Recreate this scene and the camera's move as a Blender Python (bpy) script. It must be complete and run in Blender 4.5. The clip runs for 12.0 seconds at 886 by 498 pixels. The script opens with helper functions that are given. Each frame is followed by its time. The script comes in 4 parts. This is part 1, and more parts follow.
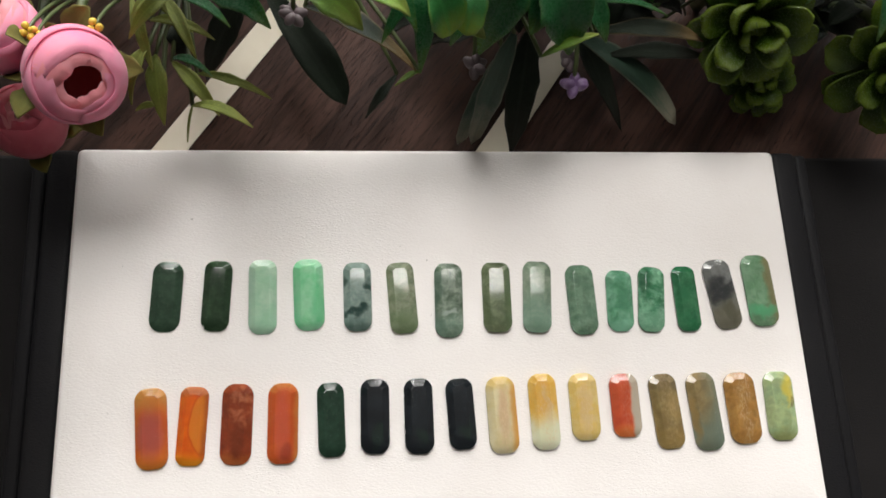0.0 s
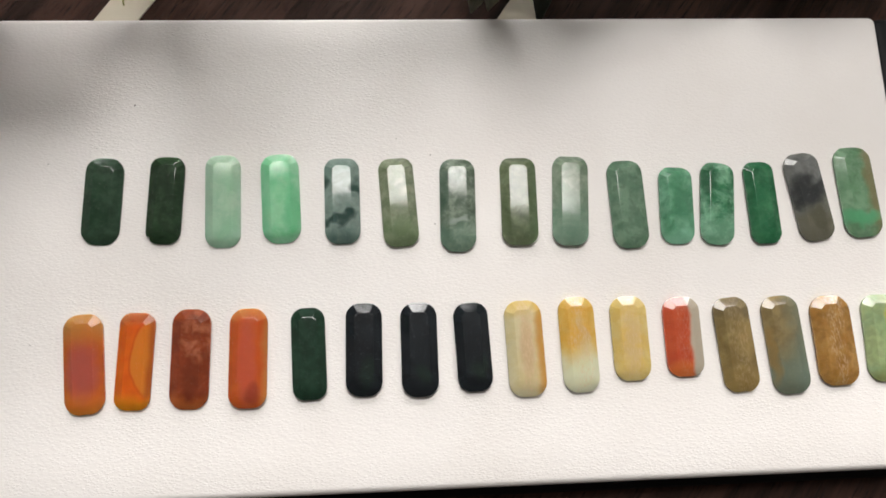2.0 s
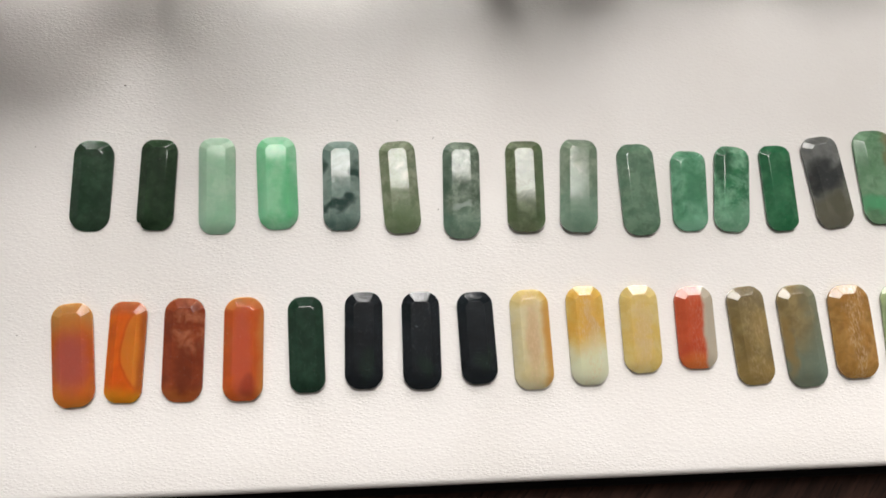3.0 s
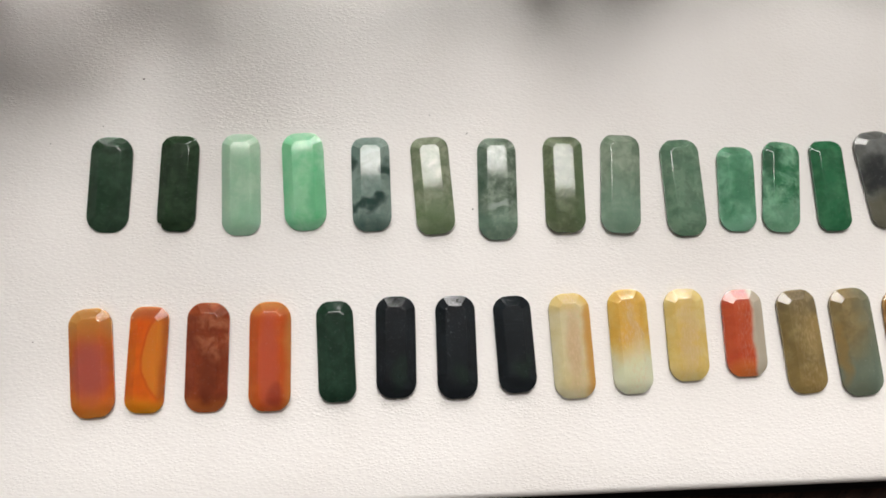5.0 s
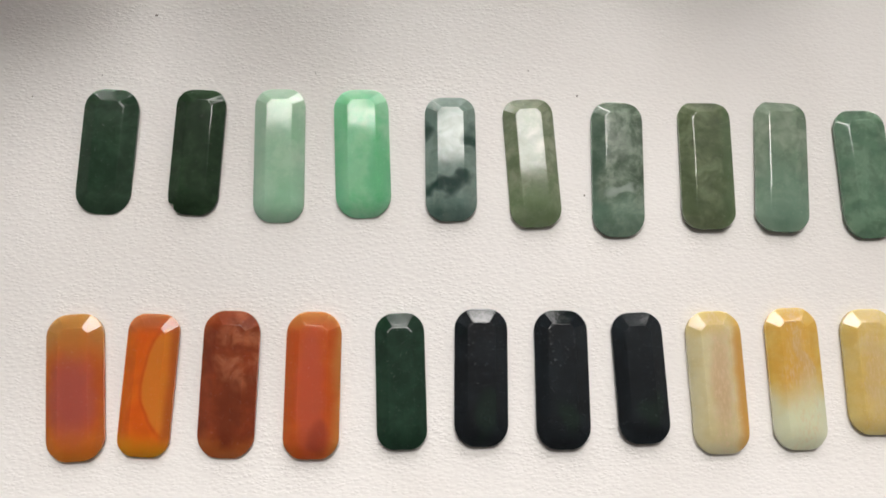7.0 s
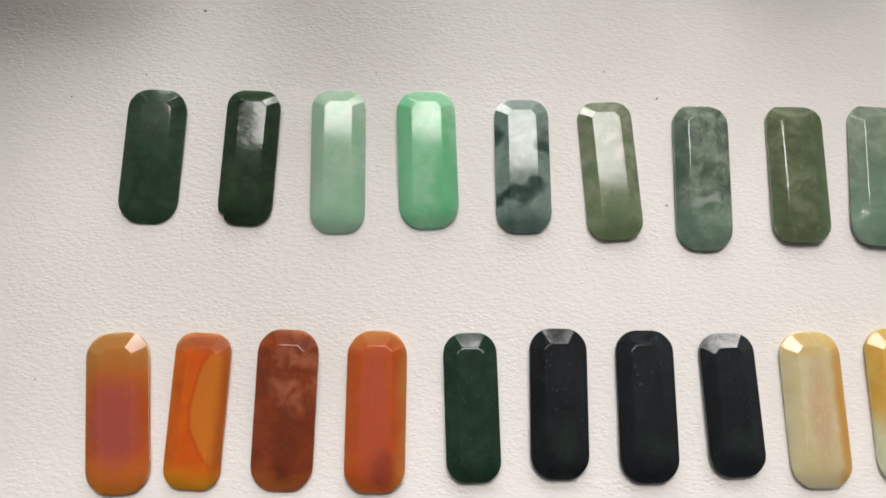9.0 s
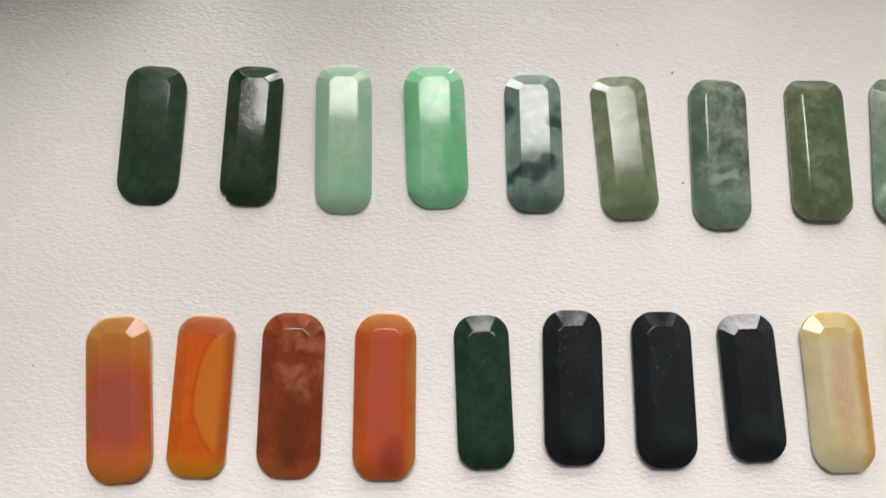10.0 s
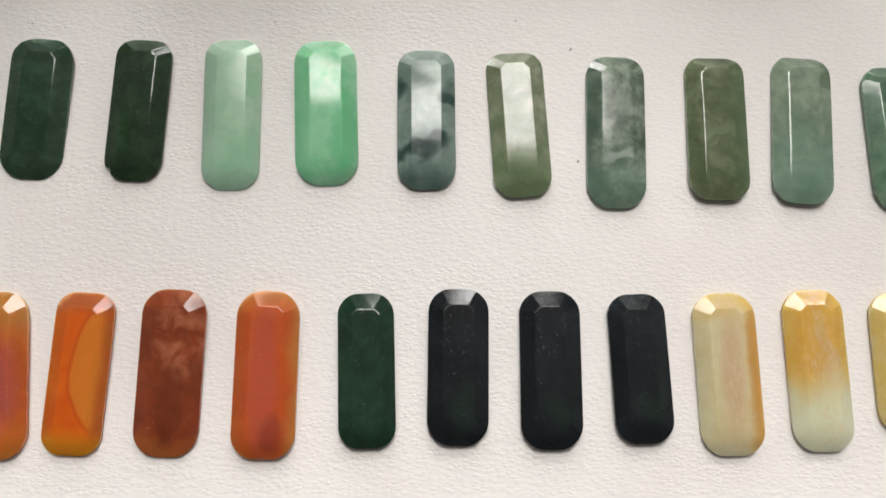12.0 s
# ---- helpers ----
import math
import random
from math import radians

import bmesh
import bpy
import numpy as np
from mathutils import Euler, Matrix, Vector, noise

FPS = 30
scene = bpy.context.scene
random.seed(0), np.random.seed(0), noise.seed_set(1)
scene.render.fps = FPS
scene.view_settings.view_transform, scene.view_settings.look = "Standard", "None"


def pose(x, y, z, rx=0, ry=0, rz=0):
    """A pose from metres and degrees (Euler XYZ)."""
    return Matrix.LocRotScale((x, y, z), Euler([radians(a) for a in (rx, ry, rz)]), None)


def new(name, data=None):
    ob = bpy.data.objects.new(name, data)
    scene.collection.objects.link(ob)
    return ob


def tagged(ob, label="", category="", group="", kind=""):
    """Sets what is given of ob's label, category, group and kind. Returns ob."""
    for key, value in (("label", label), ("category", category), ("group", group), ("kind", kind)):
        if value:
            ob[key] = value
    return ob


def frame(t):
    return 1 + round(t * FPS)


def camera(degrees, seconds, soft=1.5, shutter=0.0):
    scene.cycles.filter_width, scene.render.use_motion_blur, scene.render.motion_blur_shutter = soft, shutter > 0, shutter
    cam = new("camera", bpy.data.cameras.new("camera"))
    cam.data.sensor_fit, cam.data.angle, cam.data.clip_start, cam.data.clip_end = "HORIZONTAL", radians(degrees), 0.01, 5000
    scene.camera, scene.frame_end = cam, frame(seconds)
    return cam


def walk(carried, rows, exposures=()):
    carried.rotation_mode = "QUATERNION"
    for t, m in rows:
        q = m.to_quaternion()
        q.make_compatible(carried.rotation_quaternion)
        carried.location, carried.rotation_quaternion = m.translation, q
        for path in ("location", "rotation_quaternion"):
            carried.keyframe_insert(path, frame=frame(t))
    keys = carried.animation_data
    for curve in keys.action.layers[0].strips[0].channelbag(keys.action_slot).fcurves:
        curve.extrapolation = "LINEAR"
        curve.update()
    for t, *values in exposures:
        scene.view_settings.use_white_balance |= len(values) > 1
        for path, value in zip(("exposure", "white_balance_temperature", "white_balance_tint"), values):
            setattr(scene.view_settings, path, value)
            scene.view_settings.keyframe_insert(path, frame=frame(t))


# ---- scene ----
# The walk: metres from the pad's far corner, and degrees of pitch, yaw and roll
PAD_Z = 0.772
cam = camera(57.49, 12.0, soft=1.7)
ROWS = [
    (0.0, 0.07833, -0.09731, 0.23497, -73.019, -25.026, 23.442),
    (0.5, 0.08561, -0.09580, 0.22126, -74.342, -23.812, 21.999),
    (1.0, 0.09232, -0.09713, 0.20778, -75.514, -21.216, 19.102),
    (1.5, 0.09399, -0.09753, 0.19337, -76.798, -20.412, 18.293),
    (2.0, 0.09189, -0.09645, 0.18432, -77.679, -20.201, 18.390),
    (2.5, 0.09233, -0.09548, 0.17955, -78.205, -19.985, 18.288),
    (4.5, 0.09217, -0.09306, 0.17298, -79.248, -22.463, 20.554),
    (5.0, 0.08656, -0.09076, 0.16860, -79.390, -20.246, 18.489),
    (5.5, 0.08048, -0.08895, 0.15907, -79.427, -16.452, 15.263),
    (6.0, 0.07678, -0.08793, 0.14627, -79.310, -12.638, 12.024),
    (6.5, 0.07721, -0.08576, 0.13428, -79.565, -11.838, 11.562),
    (8.5, 0.06944, -0.08271, 0.11703, -79.010, -11.185, 11.194),
    (9.0, 0.06645, -0.08223, 0.11590, -78.651, -10.607, 10.706),
    (9.5, 0.06459, -0.08210, 0.11447, -79.062, -11.555, 11.475),
    (10.0, 0.06534, -0.08255, 0.11208, -79.535, -11.172, 10.923),
    (10.5, 0.06694, -0.08118, 0.11066, -80.307, -9.602, 9.468),
    (11.0, 0.06947, -0.08272, 0.11060, -80.020, -9.167, 9.080),
    (11.5, 0.07584, -0.08362, 0.11146, -80.568, -7.333, 7.312),
    (12.0, 0.08142, -0.08476, 0.11041, -79.866, -10.393, 10.548),
]
walk(cam, [(t, pose(x, y, PAD_Z + z, 90 + pitch, 0, yaw) @ pose(0, 0, 0, 0, 0, roll)) for t, x, y, z, pitch, yaw, roll in ROWS],
     exposures=((0.0, 0.06), (2.5, 0.02), (5.5, 0.0), (8.5, -0.06), (12.0, -0.06)))

# ---- light: a skylight above the table, a window in the far wall ----
SKY_L, WIN_L = 40.5, 143.0
world = bpy.data.worlds.new("sky")
scene.world = world
world.use_nodes = True
sky = world.node_tree.nodes.new("ShaderNodeTexSky")
sky.sky_type, sky.sun_disc = "NISHITA", False
sky.sun_elevation, sky.sun_rotation = radians(60), radians(10)
world.node_tree.links.new(sky.outputs["Color"], world.node_tree.nodes["Background"].inputs["Color"])
world.node_tree.nodes["Background"].inputs["Strength"].default_value = 0.1

SKYLIGHT = (-0.36, 0.62, 0.478, 1.62)     # x0, x1, y0, y1 of the opening in the ceiling
WINDOW = (-0.95, 1.85, 1.02, 2.15)       # x0, x1, z0, z1 of the opening in the far wall
ROOM = (-1.9, 2.1, -2.2, 1.8, 2.6)       # x0, x1, y0, y1, height


def window_lamp(name, m, sx, sy, watts, colour):
    data = bpy.data.lights.new(name, "AREA")
    data.shape, data.size, data.size_y, data.energy, data.color = "RECTANGLE", sx, sy, watts, colour
    ob = new(name, data)
    ob.matrix_world = m
    return ob


window_lamp("skylight_daylight", pose((SKYLIGHT[0] + SKYLIGHT[1]) / 2, (SKYLIGHT[2] + SKYLIGHT[3]) / 2, ROOM[4] + 0.03),
            SKYLIGHT[1] - SKYLIGHT[0] - 0.04, SKYLIGHT[3] - SKYLIGHT[2] - 0.04, SKY_L, (1.0, 0.965, 0.92))
window_lamp("window_daylight", pose((WINDOW[0] + WINDOW[1]) / 2, ROOM[3] + 0.03, (WINDOW[2] + WINDOW[3]) / 2, -90, 0, 0),
            WINDOW[1] - WINDOW[0] - 0.04, WINDOW[3] - WINDOW[2] - 0.04, WIN_L, (1.0, 0.97, 0.94))


# ---- materials ----
class Mat:
    """A node material under construction."""

    def __init__(self, name, rough=0.5, metal=0.0, **sockets):
        self.m = bpy.data.materials.new(name)
        self.m.use_nodes = True
        self.t = self.m.node_tree
        self.bsdf = self.t.nodes["Principled BSDF"]
        self.set(self.bsdf, Roughness=rough, Metallic=metal)
        for key, value in sockets.items():
            self.bsdf.inputs[key.replace("_", " ")].default_value = value
        self.co = self.node("ShaderNodeTexCoord").outputs["Object"]

    def set(self, n, **kw):
        for key, value in kw.items():
            n.inputs[key].default_value = value

    def node(self, kind):
        return self.t.nodes.new(kind)

    def link(self, a, b):
        self.t.links.new(a, b)

    def mapped(self, scale=(1, 1, 1), turn=(0, 0, 0), vec=None):
        n = self.node("ShaderNodeMapping")
        n.inputs["Scale"].default_value, n.inputs["Rotation"].default_value = scale, turn
        self.link(vec or self.co, n.inputs["Vector"])
        return n.outputs["Vector"]

    def noise(self, scale, detail=4.0, rough=0.55, vec=None, distort=0.0):
        n = self.node("ShaderNodeTexNoise")
        self.set(n, Scale=scale, Detail=detail, Roughness=rough, Distortion=distort)
        self.link(vec or self.co, n.inputs["Vector"])
        return n.outputs["Fac"]

    def cells(self, scale, vec=None, feature="F1"):
        n = self.node("ShaderNodeTexVoronoi")
        n.feature = feature
        self.set(n, Scale=scale)
        self.link(vec or self.co, n.inputs["Vector"])
        return n.outputs["Distance"]

    def ramp(self, value, lo, hi, a=0.0, b=1.0):
        n = self.node("ShaderNodeMapRange")
        n.interpolation_type = "SMOOTHSTEP"
        for k, v in zip((1, 2, 3, 4), (lo, hi, a, b)):
            n.inputs[k].default_value = v
        self.link(value, n.inputs[0])
        return n.outputs[0]

    def calc(self, op, a, b=0.0):
        n = self.node("ShaderNodeMath")
        n.operation = op
        for k, v in ((0, a), (1, b)):
            if isinstance(v, (int, float)):
                n.inputs[k].default_value = v
            else:
                self.link(v, n.inputs[k])
        return n.outputs[0]

    def mix(self, fac, a, b):
        n = self.node("ShaderNodeMix")
        n.data_type = "RGBA"
        for k, v in ((0, fac), (6, a), (7, b)):
            if isinstance(v, tuple):
                n.inputs[k].default_value = (*v, 1)
            elif isinstance(v, (int, float)):
                n.inputs[k].default_value = v
            else:
                self.link(v, n.inputs[k])
        return n.outputs[2]

    def colour(self, c):
        if isinstance(c, tuple):
            self.bsdf.inputs["Base Color"].default_value = (*c, 1)
        else:
            self.link(c, self.bsdf.inputs["Base Color"])
        return self

    def rough(self, value):
        self.link(value, self.bsdf.inputs["Roughness"])
        return self

    def bump(self, height, metres, strength=1.0):
        n = self.node("ShaderNodeBump")
        self.set(n, Distance=metres, Strength=strength)
        self.link(height, n.inputs["Height"])
        self.link(n.outputs["Normal"], self.bsdf.inputs["Normal"])
        return self

    def thin(self, colour, share):
        """Lets part of the light through, as a leaf or a petal does."""
        tr, mx = self.node("ShaderNodeBsdfTranslucent"), self.node("ShaderNodeMixShader")
        if isinstance(colour, tuple):
            tr.inputs["Color"].default_value = (*colour, 1)
        else:
            self.link(colour, tr.inputs["Color"])
        mx.inputs[0].default_value = share
        out = self.t.nodes["Material Output"]
        self.link(self.bsdf.outputs[0], mx.inputs[1])
        self.link(tr.outputs[0], mx.inputs[2])
        self.link(mx.outputs[0], out.inputs["Surface"])
        return self


def leather(name, tone, dirt, grain, depth, rough, spec=0.5):
    m = Mat(name, rough, Specular_IOR_Level=spec)
    big = m.noise(35, 3)
    warped = m.mapped((grain * 0.68, grain * 1.3, grain))
    n = m.node("ShaderNodeTexNoise")
    m.set(n, Scale=grain * 0.6, Detail=2.0)
    m.link(m.co, n.inputs["Vector"])
    add = m.node("ShaderNodeVectorMath")
    add.operation = "ADD"
    m.link(warped, add.inputs[0])
    m.link(n.outputs["Color"], add.inputs[1])
    crease = m.ramp(m.cells(1.0, add.outputs[0], "DISTANCE_TO_EDGE"), 0.0, 0.30)
    pebble = m.cells(1.0, add.outputs[0], "SMOOTH_F1")
    fine = m.noise(grain * 3.4, 3, 0.6)
    worn = m.ramp(m.noise(grain * 0.35, 3, 0.6), 0.35, 0.62, 0.12, 1.0)
    soft = m.ramp(pebble, 0.05, 0.75, 0.8, 0.0)
    height = m.calc("ADD", m.calc("ADD", m.calc("MULTIPLY", crease, m.calc("MULTIPLY", worn, 0.42)), soft), m.calc("MULTIPLY", fine, 0.3))
    m.colour(m.mix(m.ramp(big, 0.35, 0.75), tone, dirt))
    m.rough(m.ramp(fine, 0.2, 0.8, rough - 0.06, rough + 0.08))
    return m.bump(height, depth, 0.7).m


def wood(name, dark, pale, turn, rough=0.42):
    m = Mat(name, rough, Specular_IOR_Level=0.2)
    lain = m.mapped((1, 1, 1), (0, 0, turn))
    along = m.mapped((14, 160, 60), vec=lain)
    grain = m.noise(1.0, 6, 0.65, along, 0.6)
    pores = m.noise(1.0, 3, 0.7, m.mapped((130, 1500, 600), vec=lain))
    patch = m.noise(9, 3)
    c = m.mix(m.ramp(grain, 0.32, 0.68), dark, pale)
    c = m.mix(m.calc("MULTIPLY", m.ramp(pores, 0.52, 0.66), 0.75), c, tuple(v * 0.28 for v in dark))
    c = m.mix(m.ramp(patch, 0.4, 0.8, 0.0, 0.4), c, tuple(v * 0.6 for v in dark))
    m.colour(c)
    m.rough(m.ramp(grain, 0.2, 0.8, rough + 0.1, rough - 0.05))
    return m.bump(m.calc("SUBTRACT", m.calc("MULTIPLY", grain, 0.4), m.ramp(pores, 0.52, 0.66)), 0.00025, 0.7).m


def plaster(name, tone):
    m = Mat(name, 0.85)
    m.colour(m.mix(m.ramp(m.noise(3, 4), 0.3, 0.7), tone, tuple(v * 0.9 for v in tone)))
    return m.bump(m.noise(120, 4), 0.001, 0.3).m


def leaf_mat(name, base, tip, start, rough=0.38, share=0.25, spec=0.5):
    """A moulded leaf whose colour runs from base to tip, with a paler midrib."""
    m = Mat(name, rough, Specular_IOR_Level=spec)
    uv = m.node("ShaderNodeTexCoord").outputs["UV"]
    sep = m.node("ShaderNodeSeparateXYZ")
    m.link(uv, sep.inputs[0])
    mott = m.noise(240, 5, 0.65)
    fine = m.noise(1700, 4, 0.7)
    along = m.calc("ADD", sep.outputs[0], m.calc("MULTIPLY", m.calc("SUBTRACT", mott, 0.5), 0.35))
    rib = m.ramp(m.calc("ABSOLUTE", m.calc("SUBTRACT", sep.outputs[1], 0.5)), 0.02, 0.09, 0.3, 0.0)
    c = m.mix(m.ramp(along, start, 1.0), base, tip)
    c = m.mix(m.ramp(mott, 0.4, 0.75, 0.0, 0.35), c, tuple(v * 0.55 for v in base))
    c = m.mix(m.ramp(fine, 0.5, 0.72, 0.0, 0.45), c, tuple(min(1, v * 1.9 + 0.012) for v in base))
    c = m.mix(m.ramp(m.calc("ABSOLUTE", m.calc("SUBTRACT", sep.outputs[1], 0.5)), 0.40, 0.5, 0.0, 0.25), c, tip)
    c = m.mix(rib, c, tuple(min(1, v * 1.7 + 0.01) for v in base))
    m.colour(c)
    veins = m.noise(1.0, 3, 0.6, m.mapped((3, 60, 1), vec=uv))
    m.bump(m.calc("ADD", veins, m.calc("MULTIPLY", fine, 0.6)), 0.00045, 0.7)
    m.rough(m.ramp(fine, 0.3, 0.7, rough - 0.05, rough + 0.2))
    return m.thin(c, share).m


def petal_mat(name, rim, deep):
    m = Mat(name, 0.62, Sheen_Weight=0.3)
    uv = m.node("ShaderNodeTexCoord").outputs["UV"]
    sep = m.node("ShaderNodeSeparateXYZ")
    m.link(uv, sep.inputs[0])
    mott = m.noise(170, 4, 0.6)
    fac = m.calc("ADD", sep.outputs[0], m.calc("MULTIPLY", m.calc("SUBTRACT", mott, 0.5), 0.8))
    c = m.mix(m.ramp(fac, 0.25, 0.95), deep, rim)
    m.colour(c)
    fibre = m.noise(1.0, 3, 0.6, m.mapped((4, 50, 1), vec=uv))
    m.bump(m.calc("ADD", fibre, m.noise(1800, 2)), 0.00015, 0.3)
    return m.thin(c, 0.45).m


def stone_mat(name, a, b, layers=(), scale=240.0, lo=0.38, hi=0.66, rough=0.1, glow=0.25, radius=0.002, wobble=1.0, fibre=0.0):
    """Polished stone: two mottled colours, then veins, bands and patches, in units of the stone's half width and half length."""
    m = Mat(name, rough)
    m.bsdf.subsurface_method = "RANDOM_WALK"
    m.set(m.bsdf, **{"Subsurface Weight": min(1.0, glow * 2.4), "Subsurface Scale": radius * 2.6, "IOR": 1.55})
    m.bsdf.inputs["Subsurface Radius"].default_value = (1.0, 0.95, 0.9)
    seed = m.node("ShaderNodeVectorMath")
    seed.operation = "ADD"
    m.link(m.co, seed.inputs[0])
    seed.inputs[1].default_value = (sum(map(ord, name)) * 0.013, len(name) * 0.07, 0.0)
    co = seed.outputs[0]
    cloud = m.noise(scale, 5, 0.6, co, 0.4)
    c = m.mix(m.ramp(cloud, lo, hi), a, b)
    fine = m.noise(scale * 1.9, 4, 0.55, co, 0.6)
    c = m.mix(m.ramp(fine, 0.34, 0.62, 0.1 if wobble < 0.5 or max(a) > 0.4 else 0.42, 0.0), c, tuple(x * 0.5 for x in a))
    sep = m.node("ShaderNodeSeparateXYZ")
    m.link(m.mapped((1 / 0.0042, 1 / 0.0106, 1)), sep.inputs[0])
    wob = m.calc("MULTIPLY", m.calc("SUBTRACT", m.noise(scale * 0.9, 2, 0.5, co), 0.5), 1.3 * wobble)
    u, v = m.calc("ADD", sep.outputs[0], wob), m.calc("ADD", sep.outputs[1], m.calc("MULTIPLY", wob, 0.55))
    for kind, p, q, colour, share in layers:
        if kind == "up":            # towards the far end, from p on over q
            fac = m.ramp(v, p - q, p + q, 0.0, share)
        elif kind == "down":
            fac = m.ramp(v, p - q, p + q, share, 0.0)
        elif kind == "right":
            fac = m.ramp(u, p - q, p + q, 0.0, share)
        elif kind == "left":
            fac = m.ramp(u, p - q, p + q, share, 0.0)
        elif kind == "band":
            fac = m.ramp(m.calc("ABSOLUTE", m.calc("SUBTRACT", v, p)), q * 0.5, q, share, 0.0)
        elif kind in ("disc", "mist"):  # an oval with a clear rim; an oval of wisps
            du = m.calc("DIVIDE", m.calc("SUBTRACT", u, p[0]), q[0])
            dv = m.calc("DIVIDE", m.calc("SUBTRACT", v, p[1]), q[1])
            rr = m.calc("ADD", m.calc("MULTIPLY", du, du), m.calc("MULTIPLY", dv, dv))
            if kind == "disc":
                fac = m.ramp(rr, 0.86, 1.06, share, 0.0)
            else:
                fac = m.calc("MULTIPLY", m.ramp(rr, 0.2, 1.5, share, 0.0), m.ramp(m.noise(scale * 1.3, 5, 0.55, co, 0.5), 0.40, 0.66))
        else:                       # "spot": p its middle, q its half sizes
            du = m.calc("DIVIDE", m.calc("SUBTRACT", u, p[0]), q[0])
            dv = m.calc("DIVIDE", m.calc("SUBTRACT", v, p[1]), q[1])
            fac = m.ramp(m.calc("ADD", m.calc("MULTIPLY", du, du), m.calc("MULTIPLY", dv, dv)), 0.1, 1.3, share, 0.0)
        c = m.mix(fac, c, colour)
    if fibre:                       # pale fibrous grain down the middle of the face
        strand = m.noise(1.0, 4, 0.65, m.mapped((3000, 900, 3000), vec=co))
        middle = m.ramp(m.calc("ABSOLUTE", m.calc("SUBTRACT", u, 0.1)), 0.25, 0.6, fibre, 0.0)
        c = m.mix(m.calc("MULTIPLY", m.ramp(strand, 0.44, 0.66), middle), c, (0.62, 0.46, 0.30))
    fleck = m.noise(2600, 3, 0.6, co)
    c = m.mix(m.ramp(fleck, 0.6, 0.78, 0.0, 0.18), c, tuple(min(1, x * 1.8 + 0.012) for x in b))
    m.colour(c)
    scuff = m.noise(1900, 4, 0.7, co)
    pit = m.noise(2300, 4, 0.7, co)
    hair = m.noise(1.0, 3, 0.6, m.mapped((7000, 900, 3000), (0, 0, 0.5), co))
    m.rough(m.calc("ADD", m.calc("ADD", m.ramp(scuff, 0.45, 0.75, rough - 0.02, rough + 0.06), m.ramp(pit, 0.63, 0.68, 0.0, 0.35)), m.ramp(hair, 0.66, 0.72, 0.0, 0.25)))
    return m.bump(m.calc("ADD", m.noise(420, 2, 0.5, co), m.calc("MULTIPLY", scuff, 0.25)), 0.00003, 0.5).m


WHITE_LEATHER = leather("white_leatherette", (0.80, 0.77, 0.745), (0.765, 0.73, 0.70), 1700.0, 0.000060, 0.55)
BLACK_LEATHER = leather("black_leatherette", (0.008, 0.008, 0.0092), (0.011, 0.0105, 0.011), 2000.0, 0.00006, 0.55, 0.12)
BLACK_CLOTH = leather("black_lining", (0.006, 0.0055, 0.0055), (0.009, 0.008, 0.008), 2500.0, 0.00006, 0.8, 0.15)
WALNUT = wood("dark_walnut", (0.022, 0.0098, 0.0066), (0.078, 0.035, 0.023), radians(-54), 0.6)
PLASTER = plaster("grey_plaster", (0.14, 0.135, 0.13))
FLOORWOOD = wood("floor_oak", (0.14, 0.08, 0.05), (0.22, 0.13, 0.08), 0.0)
FRAME_PAINT = plaster("white_frame_paint", (0.72, 0.72, 0.70))
_paper = Mat("cream_paper", 0.7)
_paper.colour(_paper.mix(_paper.ramp(_paper.noise(60, 4), 0.3, 0.7), (0.80, 0.74, 0.60), (0.74, 0.67, 0.53)))
PAPER = _paper.bump(_paper.noise(900, 3), 0.0001, 0.4).m
_glass = Mat("window_glass", 0.0, Transmission_Weight=1.0, IOR=1.45)
GLASS = _glass.colour((0.97, 0.98, 0.98)).m
_dust = Mat("dust_speck", 0.8)
SPECK = _dust.colour(_dust.mix(_dust.noise(3000), (0.12, 0.10, 0.09), (0.30, 0.26, 0.23))).m


# ---- building helpers ----
def mesh_of(name, bm, mat, smooth=False):
    bmesh.ops.recalc_face_normals(bm, faces=bm.faces)
    me = bpy.data.meshes.new(name)
    bm.to_mesh(me)
    bm.free()
    me.materials.append(mat)
    if smooth:
        me.polygons.foreach_set("use_smooth", [True] * len(me.polygons))
    return me


def part(name, bm, mat, parent, label="", smooth=False, m=None):
    ob = new(name, mesh_of(name, bm, mat, smooth))
    ob.parent = parent
    if m is not None:
        ob.matrix_basis = m
    return tagged(ob, label)


def thing(name, bm, mat, label, category, group="", kind="", smooth=False, m=None):
    ob = new(name, mesh_of(name, bm, mat, smooth))
    if m is not None:
        ob.matrix_basis = m
    return tagged(ob, label, category, group, kind)


def holder(name, label, category, group="", kind="", m=None):
    ob = new(name)
    ob.empty_display_size = 0.01
    if m is not None:
        ob.matrix_basis = m
    return tagged(ob, label, category, group, kind)


def box(x0, x1, y0, y1, z0, z1, bm=None, bevel=0.0, steps=2):
    bm = bm or bmesh.new()
    made = bmesh.ops.create_cube(bm, size=1.0, matrix=Matrix.LocRotScale(((x0 + x1) / 2, (y0 + y1) / 2, (z0 + z1) / 2), None, (x1 - x0, y1 - y0, z1 - z0)))
    if bevel:
        edges = list({e for v in made["verts"] for e in v.link_edges})
        bmesh.ops.bevel(bm, geom=edges, offset=bevel, segments=steps, profile=0.5, affect="EDGES")
    return bm


